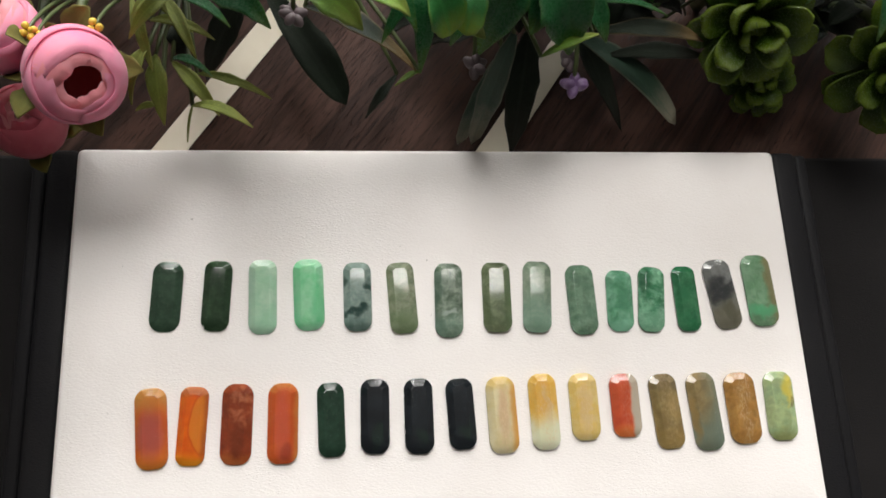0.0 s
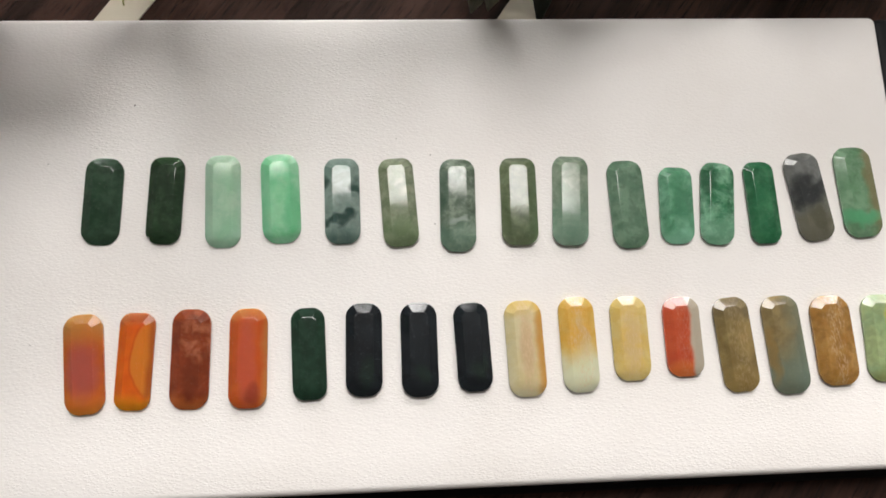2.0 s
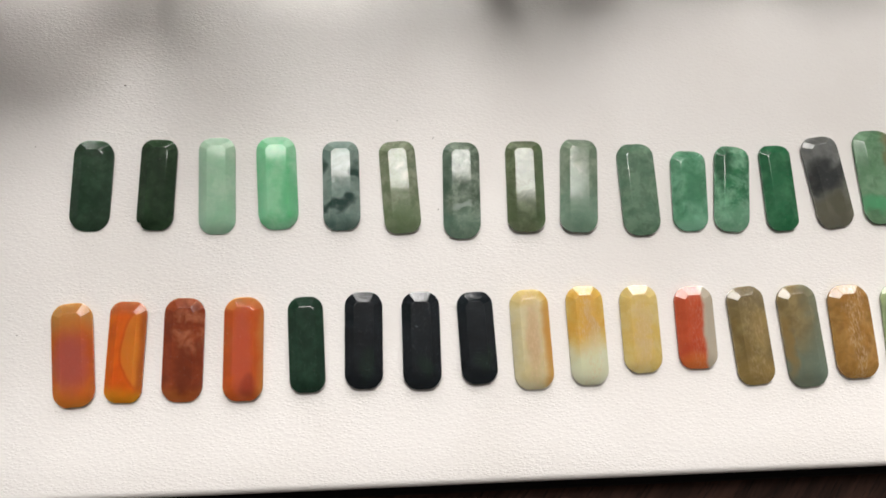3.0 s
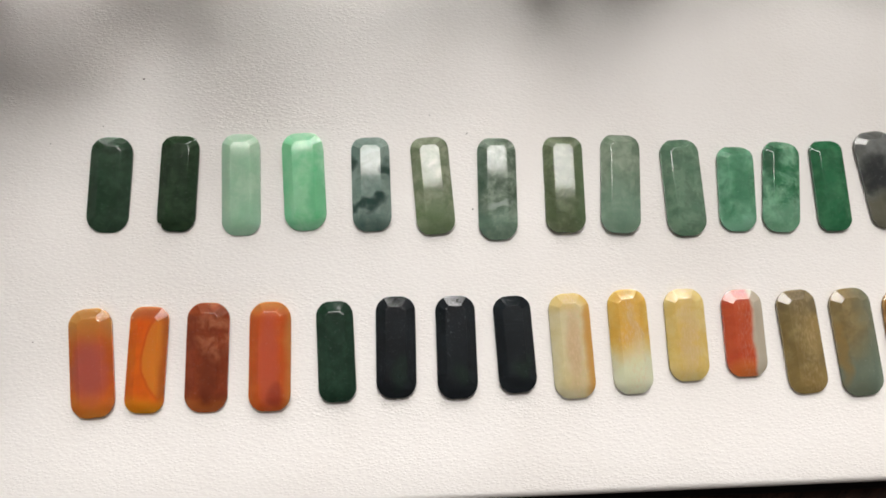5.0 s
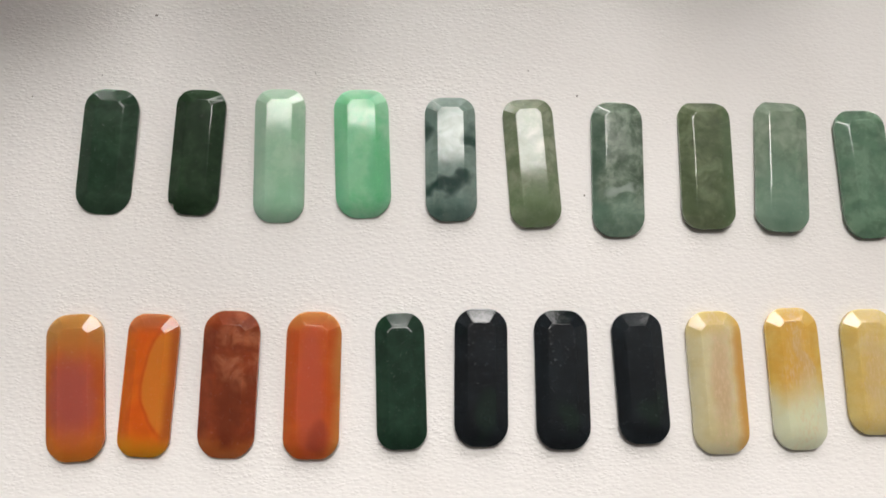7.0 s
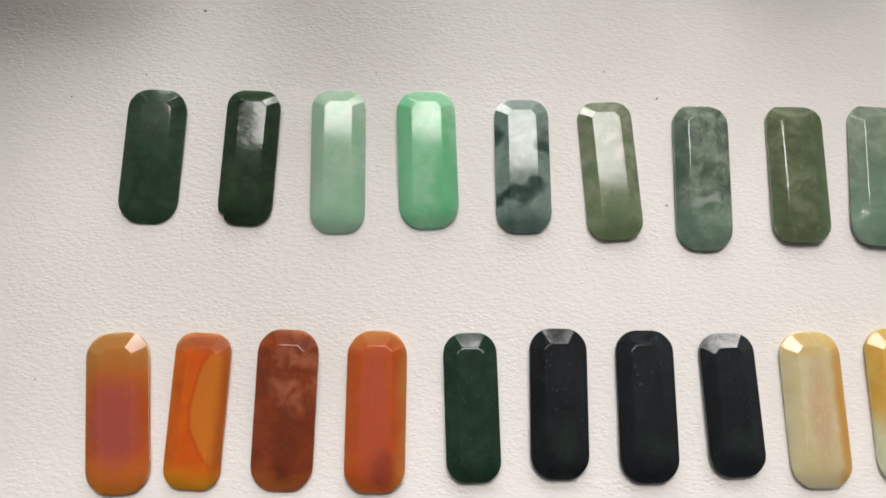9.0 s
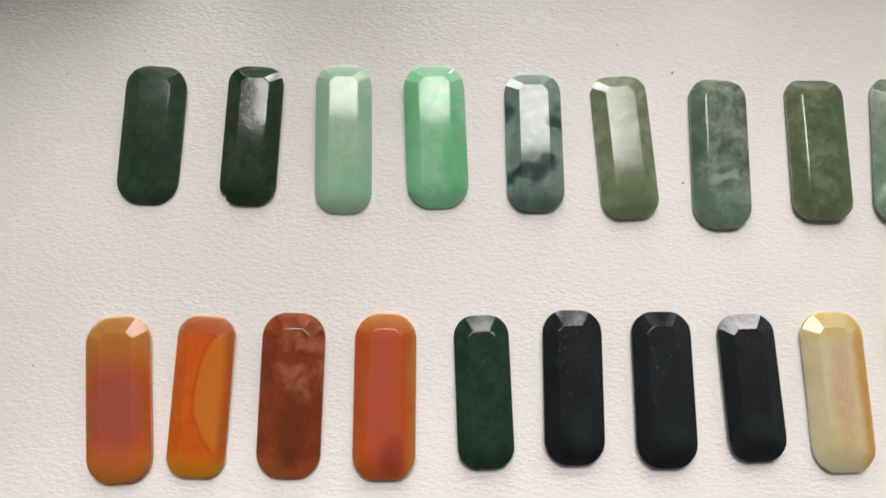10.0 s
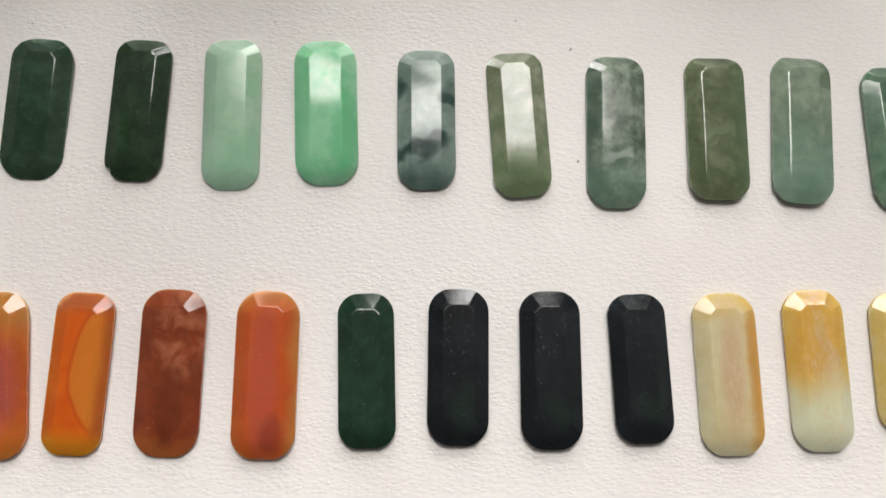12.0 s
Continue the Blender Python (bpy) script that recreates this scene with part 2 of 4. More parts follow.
def sheet(rows, thick, bm=None):
    """A closed shell on a grid of points, with u along the rows and v across."""
    bm = bm or bmesh.new()
    uv = bm.loops.layers.uv.verify()
    n, k = len(rows), len(rows[0])
    grid = np.array([[tuple(p) for p in r] for r in rows])
    du, dv = np.gradient(grid, axis=0), np.gradient(grid, axis=1)
    nor = np.cross(du, dv)
    nor /= np.linalg.norm(nor, axis=2, keepdims=True) + 1e-12
    top = [[bm.verts.new(grid[a, b] + nor[a, b] * thick / 2) for b in range(k)] for a in range(n)]
    low = [[bm.verts.new(grid[a, b] - nor[a, b] * thick / 2) for b in range(k)] for a in range(n)]

    def face(vs, ij):
        f = bm.faces.new(vs)
        for loop, (a, b) in zip(f.loops, ij):
            loop[uv].uv = (a / (n - 1), b / (k - 1))
        f.smooth = True

    for a in range(n - 1):
        for b in range(k - 1):
            ij = ((a, b), (a + 1, b), (a + 1, b + 1), (a, b + 1))
            face([top[i][j] for i, j in ij], ij)
            face([low[i][j] for i, j in reversed(ij)], list(reversed(ij)))
    rim = [(a, 0) for a in range(n)] + [(n - 1, b) for b in range(1, k)] + [(a, k - 1) for a in range(n - 2, -1, -1)] + [(0, b) for b in range(k - 2, 0, -1)]
    for p, q in zip(rim, rim[1:] + rim[:1]):
        face([top[p[0]][p[1]], low[p[0]][p[1]], low[q[0]][q[1]], top[q[0]][q[1]]], (p, p, q, q))
    return bm


def tube(points, r0, r1, bm=None, sides=6):
    bm = bm or bmesh.new()
    pts = [Vector(p) for p in points]
    rings = []
    for i, p in enumerate(pts):
        d = (pts[min(i + 1, len(pts) - 1)] - pts[max(i - 1, 0)]).normalized()
        s = d.orthogonal().normalized()
        w = d.cross(s)
        r = r0 + (r1 - r0) * i / (len(pts) - 1)
        rings.append([bm.verts.new(p + r * (math.cos(a) * s + math.sin(a) * w)) for a in (2 * math.pi * j / sides for j in range(sides))])
    for lo, hi in zip(rings, rings[1:]):
        off = min(range(sides), key=lambda o: sum((lo[j].co - hi[(j + o) % sides].co).length for j in range(sides)))
        for j in range(sides):
            bm.faces.new((lo[j], lo[(j + 1) % sides], hi[(j + 1 + off) % sides], hi[(j + off) % sides])).smooth = True
    bm.faces.new(rings[0])
    bm.faces.new(rings[-1])
    return bm


def bend(a, b, c, n):
    """n points on the curve from a to c that leans towards b."""
    a, b, c = Vector(a), Vector(b), Vector(c)
    return [(1 - s) ** 2 * a + 2 * s * (1 - s) * b + s * s * c for s in (i / (n - 1) for i in range(n))]


def at(x, y, h):
    """A place in millimetres from the pad's far corner; h over the pad's face."""
    return Vector((x / 1000, y / 1000, PAD_Z + h / 1000))


# ---- the room ----
X0, X1, Y0, Y1, TOP = ROOM
# never in view: an added shell that dims the fill and the stones' reflections
thing("floor", box(X0, X1, Y0, Y1, -0.1, 0.0), FLOORWOOD, "brown wooden floor of the room", "floor", kind="structure")
for nm, b in (("wall_west", (X0 - 0.15, X0, Y0, Y1, 0, TOP)), ("wall_east", (X1, X1 + 0.15, Y0, Y1, 0, TOP)), ("wall_south", (X0 - 0.15, X1 + 0.15, Y0 - 0.15, Y0, 0, TOP))):
    thing(nm, box(*b), PLASTER, "plain unseen grey plastered wall", "wall", kind="structure")
bm = box(X0 - 0.15, WINDOW[0], Y1, Y1 + 0.15, 0, TOP)
box(WINDOW[1], X1 + 0.15, Y1, Y1 + 0.15, 0, TOP, bm)
box(WINDOW[0], WINDOW[1], Y1, Y1 + 0.15, 0, WINDOW[2], bm)
box(WINDOW[0], WINDOW[1], Y1, Y1 + 0.15, WINDOW[3], TOP, bm)
thing("wall_north", bm, PLASTER, "plain unseen grey plastered wall with a window", "wall", kind="structure")
bm = box(X0 - 0.15, SKYLIGHT[0], Y0 - 0.15, Y1 + 0.15, TOP, TOP + 0.15)
box(SKYLIGHT[1], X1 + 0.15, Y0 - 0.15, Y1 + 0.15, TOP, TOP + 0.15, bm)
box(SKYLIGHT[0], SKYLIGHT[1], Y0 - 0.15, SKYLIGHT[2], TOP, TOP + 0.15, bm)
box(SKYLIGHT[0], SKYLIGHT[1], SKYLIGHT[3], Y1 + 0.15, TOP, TOP + 0.15, bm)
thing("ceiling", bm, PLASTER, "grey plaster ceiling, unseen, with a skylight opening", "ceiling", kind="structure")


def window(name, a0, a1, b0, b1, m, label):
    """A framed pane in its opening; a along local x, b along local y, outward along local z."""
    w = holder(name, label, "window", kind="structure", m=m)
    bm = bmesh.new()
    for q in ((a0, a0 + 0.05, b0, b1), (a1 - 0.05, a1, b0, b1), (a0 + 0.05, a1 - 0.05, b0, b0 + 0.05), (a0 + 0.05, a1 - 0.05, b1 - 0.05, b1)):
        box(*q, 0.07, 0.12, bm)
    part("window_frame", bm, FRAME_PAINT, w)
    pane = part("pane", box(a0 + 0.05, a1 - 0.05, b0 + 0.05, b1 - 0.05, 0.092, 0.098), GLASS, w)
    pane.visible_shadow = False


window("window_1", WINDOW[0], WINDOW[1], WINDOW[2], WINDOW[3], Matrix(((1, 0, 0, 0), (0, 0, 1, Y1), (0, 1, 0, 0), (0, 0, 0, 1))), "white framed window with daylight behind")
window("window_2", *SKYLIGHT, pose(0, 0, TOP), "white framed skylight in the ceiling")

# ---- table ----
TABLE_H = -12.0
TZ = PAD_Z + TABLE_H / 1000
table = holder("table", "dark walnut table with open wood grain", "table", m=pose(0.11, 0.05, 0))
part("tabletop", box(-0.75, 0.75, -0.42, 0.42, TZ - 0.03, TZ, bevel=0.004), WALNUT, table)
for sx in (-0.69, 0.69):
    for sy in (-0.36, 0.36):
        bm = bmesh.new()
        bmesh.ops.create_cone(bm, cap_ends=True, segments=4, radius1=0.032, radius2=0.045, depth=TZ - 0.03, matrix=pose(sx, sy, (TZ - 0.03) / 2, 0, 0, 45))
        part("leg", bm, WALNUT, table)

# cream paper strips on the table, running slantwise beneath the case
for x, y, length, label in ((45.5, 35, 120, "cream paper strip lying slantwise on the table"), (139, 20, 70, "cream paper strip lying slantwise on the table"), (244, -128, 36, "short cream paper strip on the table")):
    a = math.atan2(46, 32)
    bm = box(-length / 2000, length / 2000, -0.0046, 0.0046, 0, 0.0005, bevel=0.0001, steps=1)
    thing("paper_strip", bm, PAPER, label, "paper strip", group="strips on the table", m=Matrix.Translation(at(x, y, TABLE_H + 0.01)) @ pose(0, 0, 0, 0, 0, math.degrees(a)))

# ---- black case and white pad ----
case = holder("display_case", "low black leatherette display case on the table", "display case", m=Matrix.Translation(at(110, -56, TABLE_H)))
part("base", box(-0.205, 0.205, -0.0593, 0.0575, 0.0, 0.0040, bevel=0.0015), BLACK_CLOTH, case, "matt black base")
for s in (-1, 1):
    x0, x1 = sorted((s * 0.1103 + 0.0004, s * 0.1196 + 0.0004))
    part("rail", box(x0, x1, -0.0575, 0.0570, 0.0040, 0.0098, bevel=0.0022, steps=4), BLACK_LEATHER, case, "grained black leatherette rail", smooth=True)
    x0, x1 = sorted((s * 0.1200 + 0.0004, s * 0.1245 + 0.0004))
    part("lip", box(x0, x1, -0.0575, 0.0570, 0.0040, 0.0072, bevel=0.0014, steps=3), BLACK_LEATHER, case, smooth=True)


def pad_mesh(w, d, t, corner, edge):
    """A flat padded slab: rounded corners in plan, a soft rolled edge."""
    bm = bmesh.new()
    plan = []
    for cx, cy, a0 in ((w / 2 - corner, d / 2 - corner, 0), (-w / 2 + corner, d / 2 - corner, 90), (-w / 2 + corner, -d / 2 + corner, 180), (w / 2 - corner, -d / 2 + corner, 270)):
        plan += [(cx, cy, radians(a0 + 15 * i)) for i in range(7)]
    sag = lambda inset: 0.0006 * (1 - min(1.0, inset / 0.009)) ** 2
    rings = []
    for inset, z in [(0.0, 0.0), (0.0, t - edge)] + [(edge * (1 - math.cos(a)), t - edge + edge * math.sin(a)) for a in (radians(15 * i) for i in range(1, 7))]:
        rings.append([bm.verts.new((cx + (corner - inset) * math.cos(a), cy + (corner - inset) * math.sin(a), z - (sag(edge) if z else 0))) for cx, cy, a in plan])
    for inset in (0.0026, 0.0036, 0.0048, 0.0060, 0.0074, 0.0090):     # the padding sinks gently towards the rim
        k = inset + 0.0003 - corner
        rings.append([bm.verts.new((cx - math.copysign(k, cx) + 0.0003 * math.cos(a), cy - math.copysign(k, cy) + 0.0003 * math.sin(a), t - sag(inset))) for cx, cy, a in plan])
    for lo, hi in zip(rings, rings[1:]):
        for j in range(len(plan)):
            bm.faces.new((lo[j], lo[(j + 1) % len(plan)], hi[(j + 1) % len(plan)], hi[j])).smooth = True
    bm.faces.new(rings[0])
    bm.faces.new(rings[-1])
    return bm


PAD_T = 0.0080
thing("display_pad", pad_mesh(0.2206, 0.1131, PAD_T, 0.0020, 0.0016), WHITE_LEATHER, "white grained leatherette pad set in the black case", "display pad",
      m=Matrix.Translation(at(110.3, -56.25, -PAD_T * 1000)))

# ---- the stones ----
def stone_mesh(w, l, round_top, round_low, height=1.95, rim=0.95, inset=0.245, end=2.2, chip=0.0, dome=1.0, steep=1.0):
    """A long cushion-cut stone in millimetres: an upright rounded slab, ground off by eight flat crown facets round a flat table."""
    hw, hl = w / 2, l / 2
    tw, tl = hw * (1 - 2 * inset), hl - end
    outline = []
    for q, rnd in ((0, round_top), (1, round_top), (2, round_low), (3, round_low)):
        sx, sy = ((1, 1), (-1, 1), (-1, -1), (1, -1))[q]
        rx, ry, e = hw * (0.60 + 0.20 * rnd), hw * (0.60 + 0.26 * rnd), 1.04
        arc = [(sx * (hw - rx + rx * math.cos(t) ** e), sy * (hl - ry + ry * math.sin(t) ** e)) for t in (radians(2 + 86 * i / 7) for i in range(8))]
        outline += arc if q in (0, 2) else arc[::-1]
    if chip:
        x, y = outline[19]
        outline[19] = (x + chip, y + chip)
    bm = bmesh.new()
    rings = [[bm.verts.new((x * k / 1000, y * (1 - (1 - k) * 0.4) / 1000, z / 1000)) for x, y in outline] for k, z in ((0.95, 0.0), (1.0, 0.25), (1.0, height))]
    n = len(outline)
    for lo, hi in zip(rings, rings[1:]):
        for j in range(n):
            bm.faces.new((lo[j], lo[(j + 1) % n], hi[(j + 1) % n], hi[j]))
    bm.faces.new(rings[0][::-1])
    bm.faces.new(rings[-1])
    rise, cut = height - rim, 0.40 * tw
    planes = []
    for s in (-1, 1):
        planes.append(((s * tw, 0), (s * rise, 0, hw - tw)))
        planes.append(((0, s * tl), (0, s * rise, (hl - tl) * (0.96 * steep if s > 0 else 0.96))))
        for r in (-1, 1):
            run = 0.7071 * (max(s * x + r * y for x, y in outline) - tw - tl + cut)
            planes.append(((s * tw, r * (tl - cut)), (s * 0.7071 * rise, r * 0.7071 * rise, run)))
    for (x, y), no in planes:
        cut_ = bmesh.ops.bisect_plane(bm, geom=bm.verts[:] + bm.edges[:] + bm.faces[:], plane_co=(x / 1000, y / 1000, height / 1000), plane_no=no, clear_outer=True, dist=1e-7)
        bmesh.ops.contextual_create(bm, geom=[e for e in cut_["geom_cut"] if isinstance(e, bmesh.types.BMEdge)])
    bmesh.ops.remove_doubles(bm, verts=bm.verts, dist=2e-6)
    bmesh.ops.recalc_face_normals(bm, faces=bm.faces)
    crown = [e for e in bm.edges if len(e.link_faces) == 2 and all(f.normal.z > 0.2 for f in e.link_faces) and e.calc_face_angle(0) > 0.1]
    crown = [e for e in crown if min(v.co.y for v in e.verts) * 1000 > -0.7 * hl or max(v.co.y for v in e.verts) > 0]
    bmesh.ops.bevel(bm, geom=crown, offset=0.00013, segments=2, profile=0.5, affect="EDGES", clamp_overlap=True)
    for i in range(-7, 8):
        bmesh.ops.bisect_plane(bm, geom=bm.verts[:] + bm.edges[:] + bm.faces[:], plane_co=(0, i * l / 16000, 0), plane_no=(0, 1, 0), dist=1e-7)
    for v in bm.verts:
        v.co.z -= max(0.0, v.co.z - rim / 2000) / (height / 1000) * 2.9 * dome * v.co.y * v.co.y
    bmesh.ops.recalc_face_normals(bm, faces=bm.faces)
    for f in bm.faces:
        f.smooth = True
    for e in bm.edges:
        worn = max(v.co.y for v in e.verts) * 1000 < -0.55 * hl and all(f.normal.z > 0.2 for f in e.link_faces)
        e.smooth = len(e.link_faces) == 2 and e.calc_face_angle(0) < (0.8 if worn else 0.05)
    return bm


def stone(x, y, l, w, ang, mat, label, top=0.5, low=0.5, tilt=(0.0, 0.0), **kw):
    kw.setdefault("steep", (1.95 - kw.get("rim", 0.95)) / 1.71 if y > -60 else 0.94)
    m = Matrix.Translation(at(x, y, 0.02)) @ pose(0, 0, 0, 0, 0, ang) @ pose(0, 0, 0, tilt[0], tilt[1], 0)
    return thing("gemstone", stone_mesh(w, l, top, low, **kw), mat, label, "gemstone", group="polished stones on the pad", m=m)


G = stone_mat
stone(28.1, -45.7, 20.5, 8.5, -2.8, G("stone_forest", (0.0228, 0.0504, 0.0288), (0.036, 0.0744, 0.0444), glow=0.2), "dark forest green polished jade stone with rounded ends", 0.9, 0.9, (3.0, 2.5), end=2.4, rim=0.85)
stone(42.2, -45.7, 20.8, 7.9, -2.8, G("stone_pine", (0.0163, 0.0375, 0.0175), (0.0275, 0.0587, 0.0275), rough=0.08, glow=0.15), "dark pine green jade stone with a chipped corner", 0.6, 0.7, (1.4, 0.0), chip=0.35, rim=0.85)
stone(55.2, -46.2, 22.1, 8.0, 0.3, G("stone_mint", (0.33, 0.54, 0.37), (0.42, 0.60, 0.44), (("left", -0.5, 0.5, (0.36, 0.52, 0.40), 0.5), ("down", -0.5, 0.5, (0.30, 0.56, 0.37), 0.5)), glow=0.4), "pale milky mint green jade stone", 0.8, 0.7, (2.7, 0.3), rim=0.85)
stone(68.4, -45.8, 21.4, 8.8, 2.0, G("stone_spring", (0.30, 0.62, 0.38), (0.18, 0.56, 0.28), (("left", -0.7, 0.5, (0.12, 0.50, 0.24), 0.6), ("spot", (0.7, -0.3), (0.5, 0.7), (0.10, 0.44, 0.20), 0.6)), lo=0.45, hi=0.75, glow=0.4), "bright spring green jade stone with vivid clouds", 0.9, 0.9, (2.5, 0.4), rim=0.85)
stone(82.6, -46.6, 20.8, 8.2, 0.5, G("stone_moss_grey", (0.228, 0.3, 0.264), (0.144, 0.216, 0.186), (("spot", (-0.2, -0.45), (0.9, 0.16), (0.012, 0.042, 0.0336), 0.95), ("spot", (0.9, 0.3), (0.4, 0.25), (0.0144, 0.048, 0.036), 0.9), ("spot", (-1.0, 0.45), (0.5, 0.14), (0.018, 0.048, 0.036), 0.85), ("down", -0.75, 0.2, (0.036, 0.09, 0.072), 0.6)), glow=0.3), "grey green jade stone with dark mossy blotches", 0.6, 0.6, (0.2, 0.0), rim=0.75)
stone(95.7, -47.2, 21.7, 8.2, 3.4, G("stone_olive_ice", (0.163, 0.204, 0.121), (0.273, 0.303, 0.211), (("down", -0.4, 0.5, (0.127, 0.188, 0.091), 0.6),), glow=0.3), "translucent olive grey jade stone", 0.5, 0.4, (-0.8, -0.4), rim=0.75)
stone(109.6, -48.2, 22.7, 8.4, -1.1, G("stone_cloud_green", (0.0844, 0.125, 0.0853), (0.266, 0.322, 0.256), (("left", -0.6, 0.3, (0.0545, 0.1, 0.0699), 0.7), ("down", -0.5, 0.3, (0.147, 0.239, 0.177), 0.5), ("spot", (0.1, -0.35), (0.6, 0.12), (0.38, 0.442, 0.391), 0.6)), glow=0.3), "grey green jade stone with cloudy pale middle", 0.8, 0.9, (0.6, 0.6))
stone(124.2, -47.5, 21.7, 8.6, -0.9, G("stone_olive", (0.0875, 0.116, 0.0588), (0.168, 0.204, 0.12), (("right", 0.6, 0.4, (0.0897, 0.141, 0.0692), 0.6),), glow=0.3), "olive green jade stone with pale edge", 0.4, 0.3, (-1.6, -0.6))
stone(136.6, -47.6, 22.4, 8.6, -3.8, G("stone_sage", (0.167, 0.234, 0.162), (0.266, 0.327, 0.245), (("down", -0.2, 0.7, (0.15, 0.262, 0.196), 0.6),), glow=0.3), "pale sage green translucent jade stone", 0.7, 0.5, (-1.8, -0.4))
stone(150.4, -48.8, 21.8, 8.6, 1.8, G("stone_celadon", (0.114, 0.204, 0.134), (0.17, 0.269, 0.185), glow=0.35), "soft celadon green jade stone", 0.8, 0.8, (0.0, 0.8))
stone(162.3, -49.4, 19.1, 8.2, -1.8, G("stone_leaf", (0.088, 0.264, 0.149), (0.165, 0.374, 0.242), (("down", -0.6, 0.2, (0.22, 0.462, 0.319), 0.7), ("spot", (0.3, 0.0), (0.5, 0.5), (0.066, 0.209, 0.116), 0.6)), glow=0.35), "leaf green jade stone with paler foot", 0.6, 0.8, (1.4, 1.2))
stone(172.4, -49.1, 20.6, 8.3, -5.6, G("stone_mottled", (0.0385, 0.176, 0.0825), (0.187, 0.396, 0.253), (("spot", (-0.6, 0.5), (0.6, 0.35), (0.0198, 0.0935, 0.044), 0.85), ("down", -0.4, 0.3, (0.242, 0.44, 0.308), 0.45)), scale=330, glow=0.3), "mottled dark and pale green jade stone", 0.8, 0.8, (0.0, 1.5))
stone(183.6, -49.1, 20.6, 7.5, 1.4, G("stone_emerald", (0.0225, 0.131, 0.0562), (0.0438, 0.175, 0.0813), glow=0.2), "deep emerald green jade stone", 0.6, 0.5, (0.0, 1.2))
stone(195.5, -47.9, 22.2, 8.9, 7.8, G("stone_ink_grey", (0.172, 0.178, 0.172), (0.121, 0.127, 0.115), (("down", -0.15, 0.4, (0.121, 0.115, 0.0759), 0.8), ("spot", (0.3, -0.5), (0.7, 0.4), (0.069, 0.0667, 0.0414), 0.6), ("spot", (0.0, 0.15), (1.6, 0.32), (0.0207, 0.0242, 0.0253), 0.9)), glow=0.25, wobble=1.2), "grey stone with a black band and olive foot", 0.8, 0.6, (1.0, 1.0))
stone(208.0, -46.9, 22.9, 9.5, 2.8, G("stone_meadow", (0.121, 0.242, 0.132), (0.187, 0.319, 0.198), (("right", 0.55, 0.35, (0.182, 0.149, 0.066), 0.8), ("spot", (-0.2, -0.62), (1.5, 0.22), (0.088, 0.319, 0.154), 0.85)), glow=0.3), "green jade stone with brown side and vivid band", 0.8, 0.6, (0.0, 0.8))

stone(25.8, -82.7, 22.0, 8.6, 3.9, G("stone_sunset", (0.54, 0.113, 0.0162), (0.454, 0.0842, 0.0162), (("spot", (-0.05, -0.15), (0.95, 0.75), (0.367, 0.081, 0.0648), 0.9), ("up", 0.55, 0.35, (0.454, 0.205, 0.0486), 0.9), ("down", -0.75, 0.3, (0.648, 0.184, 0.027), 0.7)), glow=0.45, radius=0.003, wobble=0.35), "orange agate stone shading from ochre to red brown", 0.7, 0.8, (0.8, -0.8))
# amber's bright foot: light shining through the stone, put into its colour
stone(36.7, -82.4, 21.4, 7.7, -2.9, G("stone_amber", (0.717, 0.129, 0.00896), (0.627, 0.0952, 0.00784), (("disc", (0.66, 0.06), (0.90, 0.80), (0.47, 0.0672, 0.0112), 0.5), ("disc", (0.73, 0.06), (0.87, 0.77), (0.65, 0.19, 0.0224), 0.9), ("right", 0.66, 0.14, (0.403, 0.0784, 0.0157), 0.8), ("up", 0.78, 0.10, (0.336, 0.0952, 0.0336), 0.8), ("down", -0.78, 0.16, (0.95, 0.235, 0.0134), 0.9)), scale=150, glow=0.5, radius=0.003, wobble=0.3), "clear orange carnelian stone with amber veins", 0.3, 0.4, (1.4, 0.6))
stone(48.7, -82.3, 22.1, 8.5, -1.7, G("stone_brick", (0.253, 0.0506, 0.0176), (0.198, 0.0374, 0.0132), (("mist", (0.35, 0.45), (0.9, 0.55), (0.462, 0.165, 0.077), 0.75), ("spot", (0.1, -0.3), (0.6, 0.6), (0.143, 0.0286, 0.011), 0.6), ("down", -0.85, 0.15, (0.462, 0.132, 0.033), 0.6)), glow=0.35, wobble=0.9), "red brown agate stone with a pale cloud", 0.7, 0.8, (2.4, 0.0))
stone(61.3, -82.5, 22.2, 8.4, -0.6, G("stone_carnelian", (0.484, 0.0814, 0.0176), (0.517, 0.099, 0.0198), (("spot", (-0.05, -0.05), (0.55, 1.1), (0.462, 0.088, 0.0495), 0.7), ("right", 0.8, 0.25, (0.528, 0.187, 0.044), 0.85), ("spot", (0.3, -0.75), (0.45, 0.25), (0.286, 0.0495, 0.0275), 0.8), ("up", 0.85, 0.15, (0.506, 0.198, 0.055), 0.7)), glow=0.45, radius=0.003, wobble=0.35), "orange red carnelian stone with darker foot", 0.9, 0.6)
stone(74.7, -82.0, 20.6, 7.6, 1.6, G("stone_bottle", (0.0108, 0.03, 0.018), (0.0168, 0.0444, 0.0264), glow=0.1), "very dark bottle green jade stone", 0.6, 0.5, (0.0, 0.0))
BLACK_STONE = [G("stone_jet_%s" % s, (0.008, 0.010, 0.012), (0.012, 0.016, 0.019), (("spot", (0.2, -0.5), (0.5, 0.3), (0.012, 0.024, 0.017), 0.6),), glow=0.0, rough=0.1) for s in ("deep", "blue", "worn")]
stone(87.0, -81.5, 20.9, 8.2, -0.6, BLACK_STONE[0], "black polished jade stone with greenish foot", 0.6, 0.8, (0.0, 0.3))
stone(99.5, -81.9, 21.2, 8.3, -0.0, BLACK_STONE[1], "glossy blue black jade stone", 0.6, 0.8, (-0.5, -0.6))
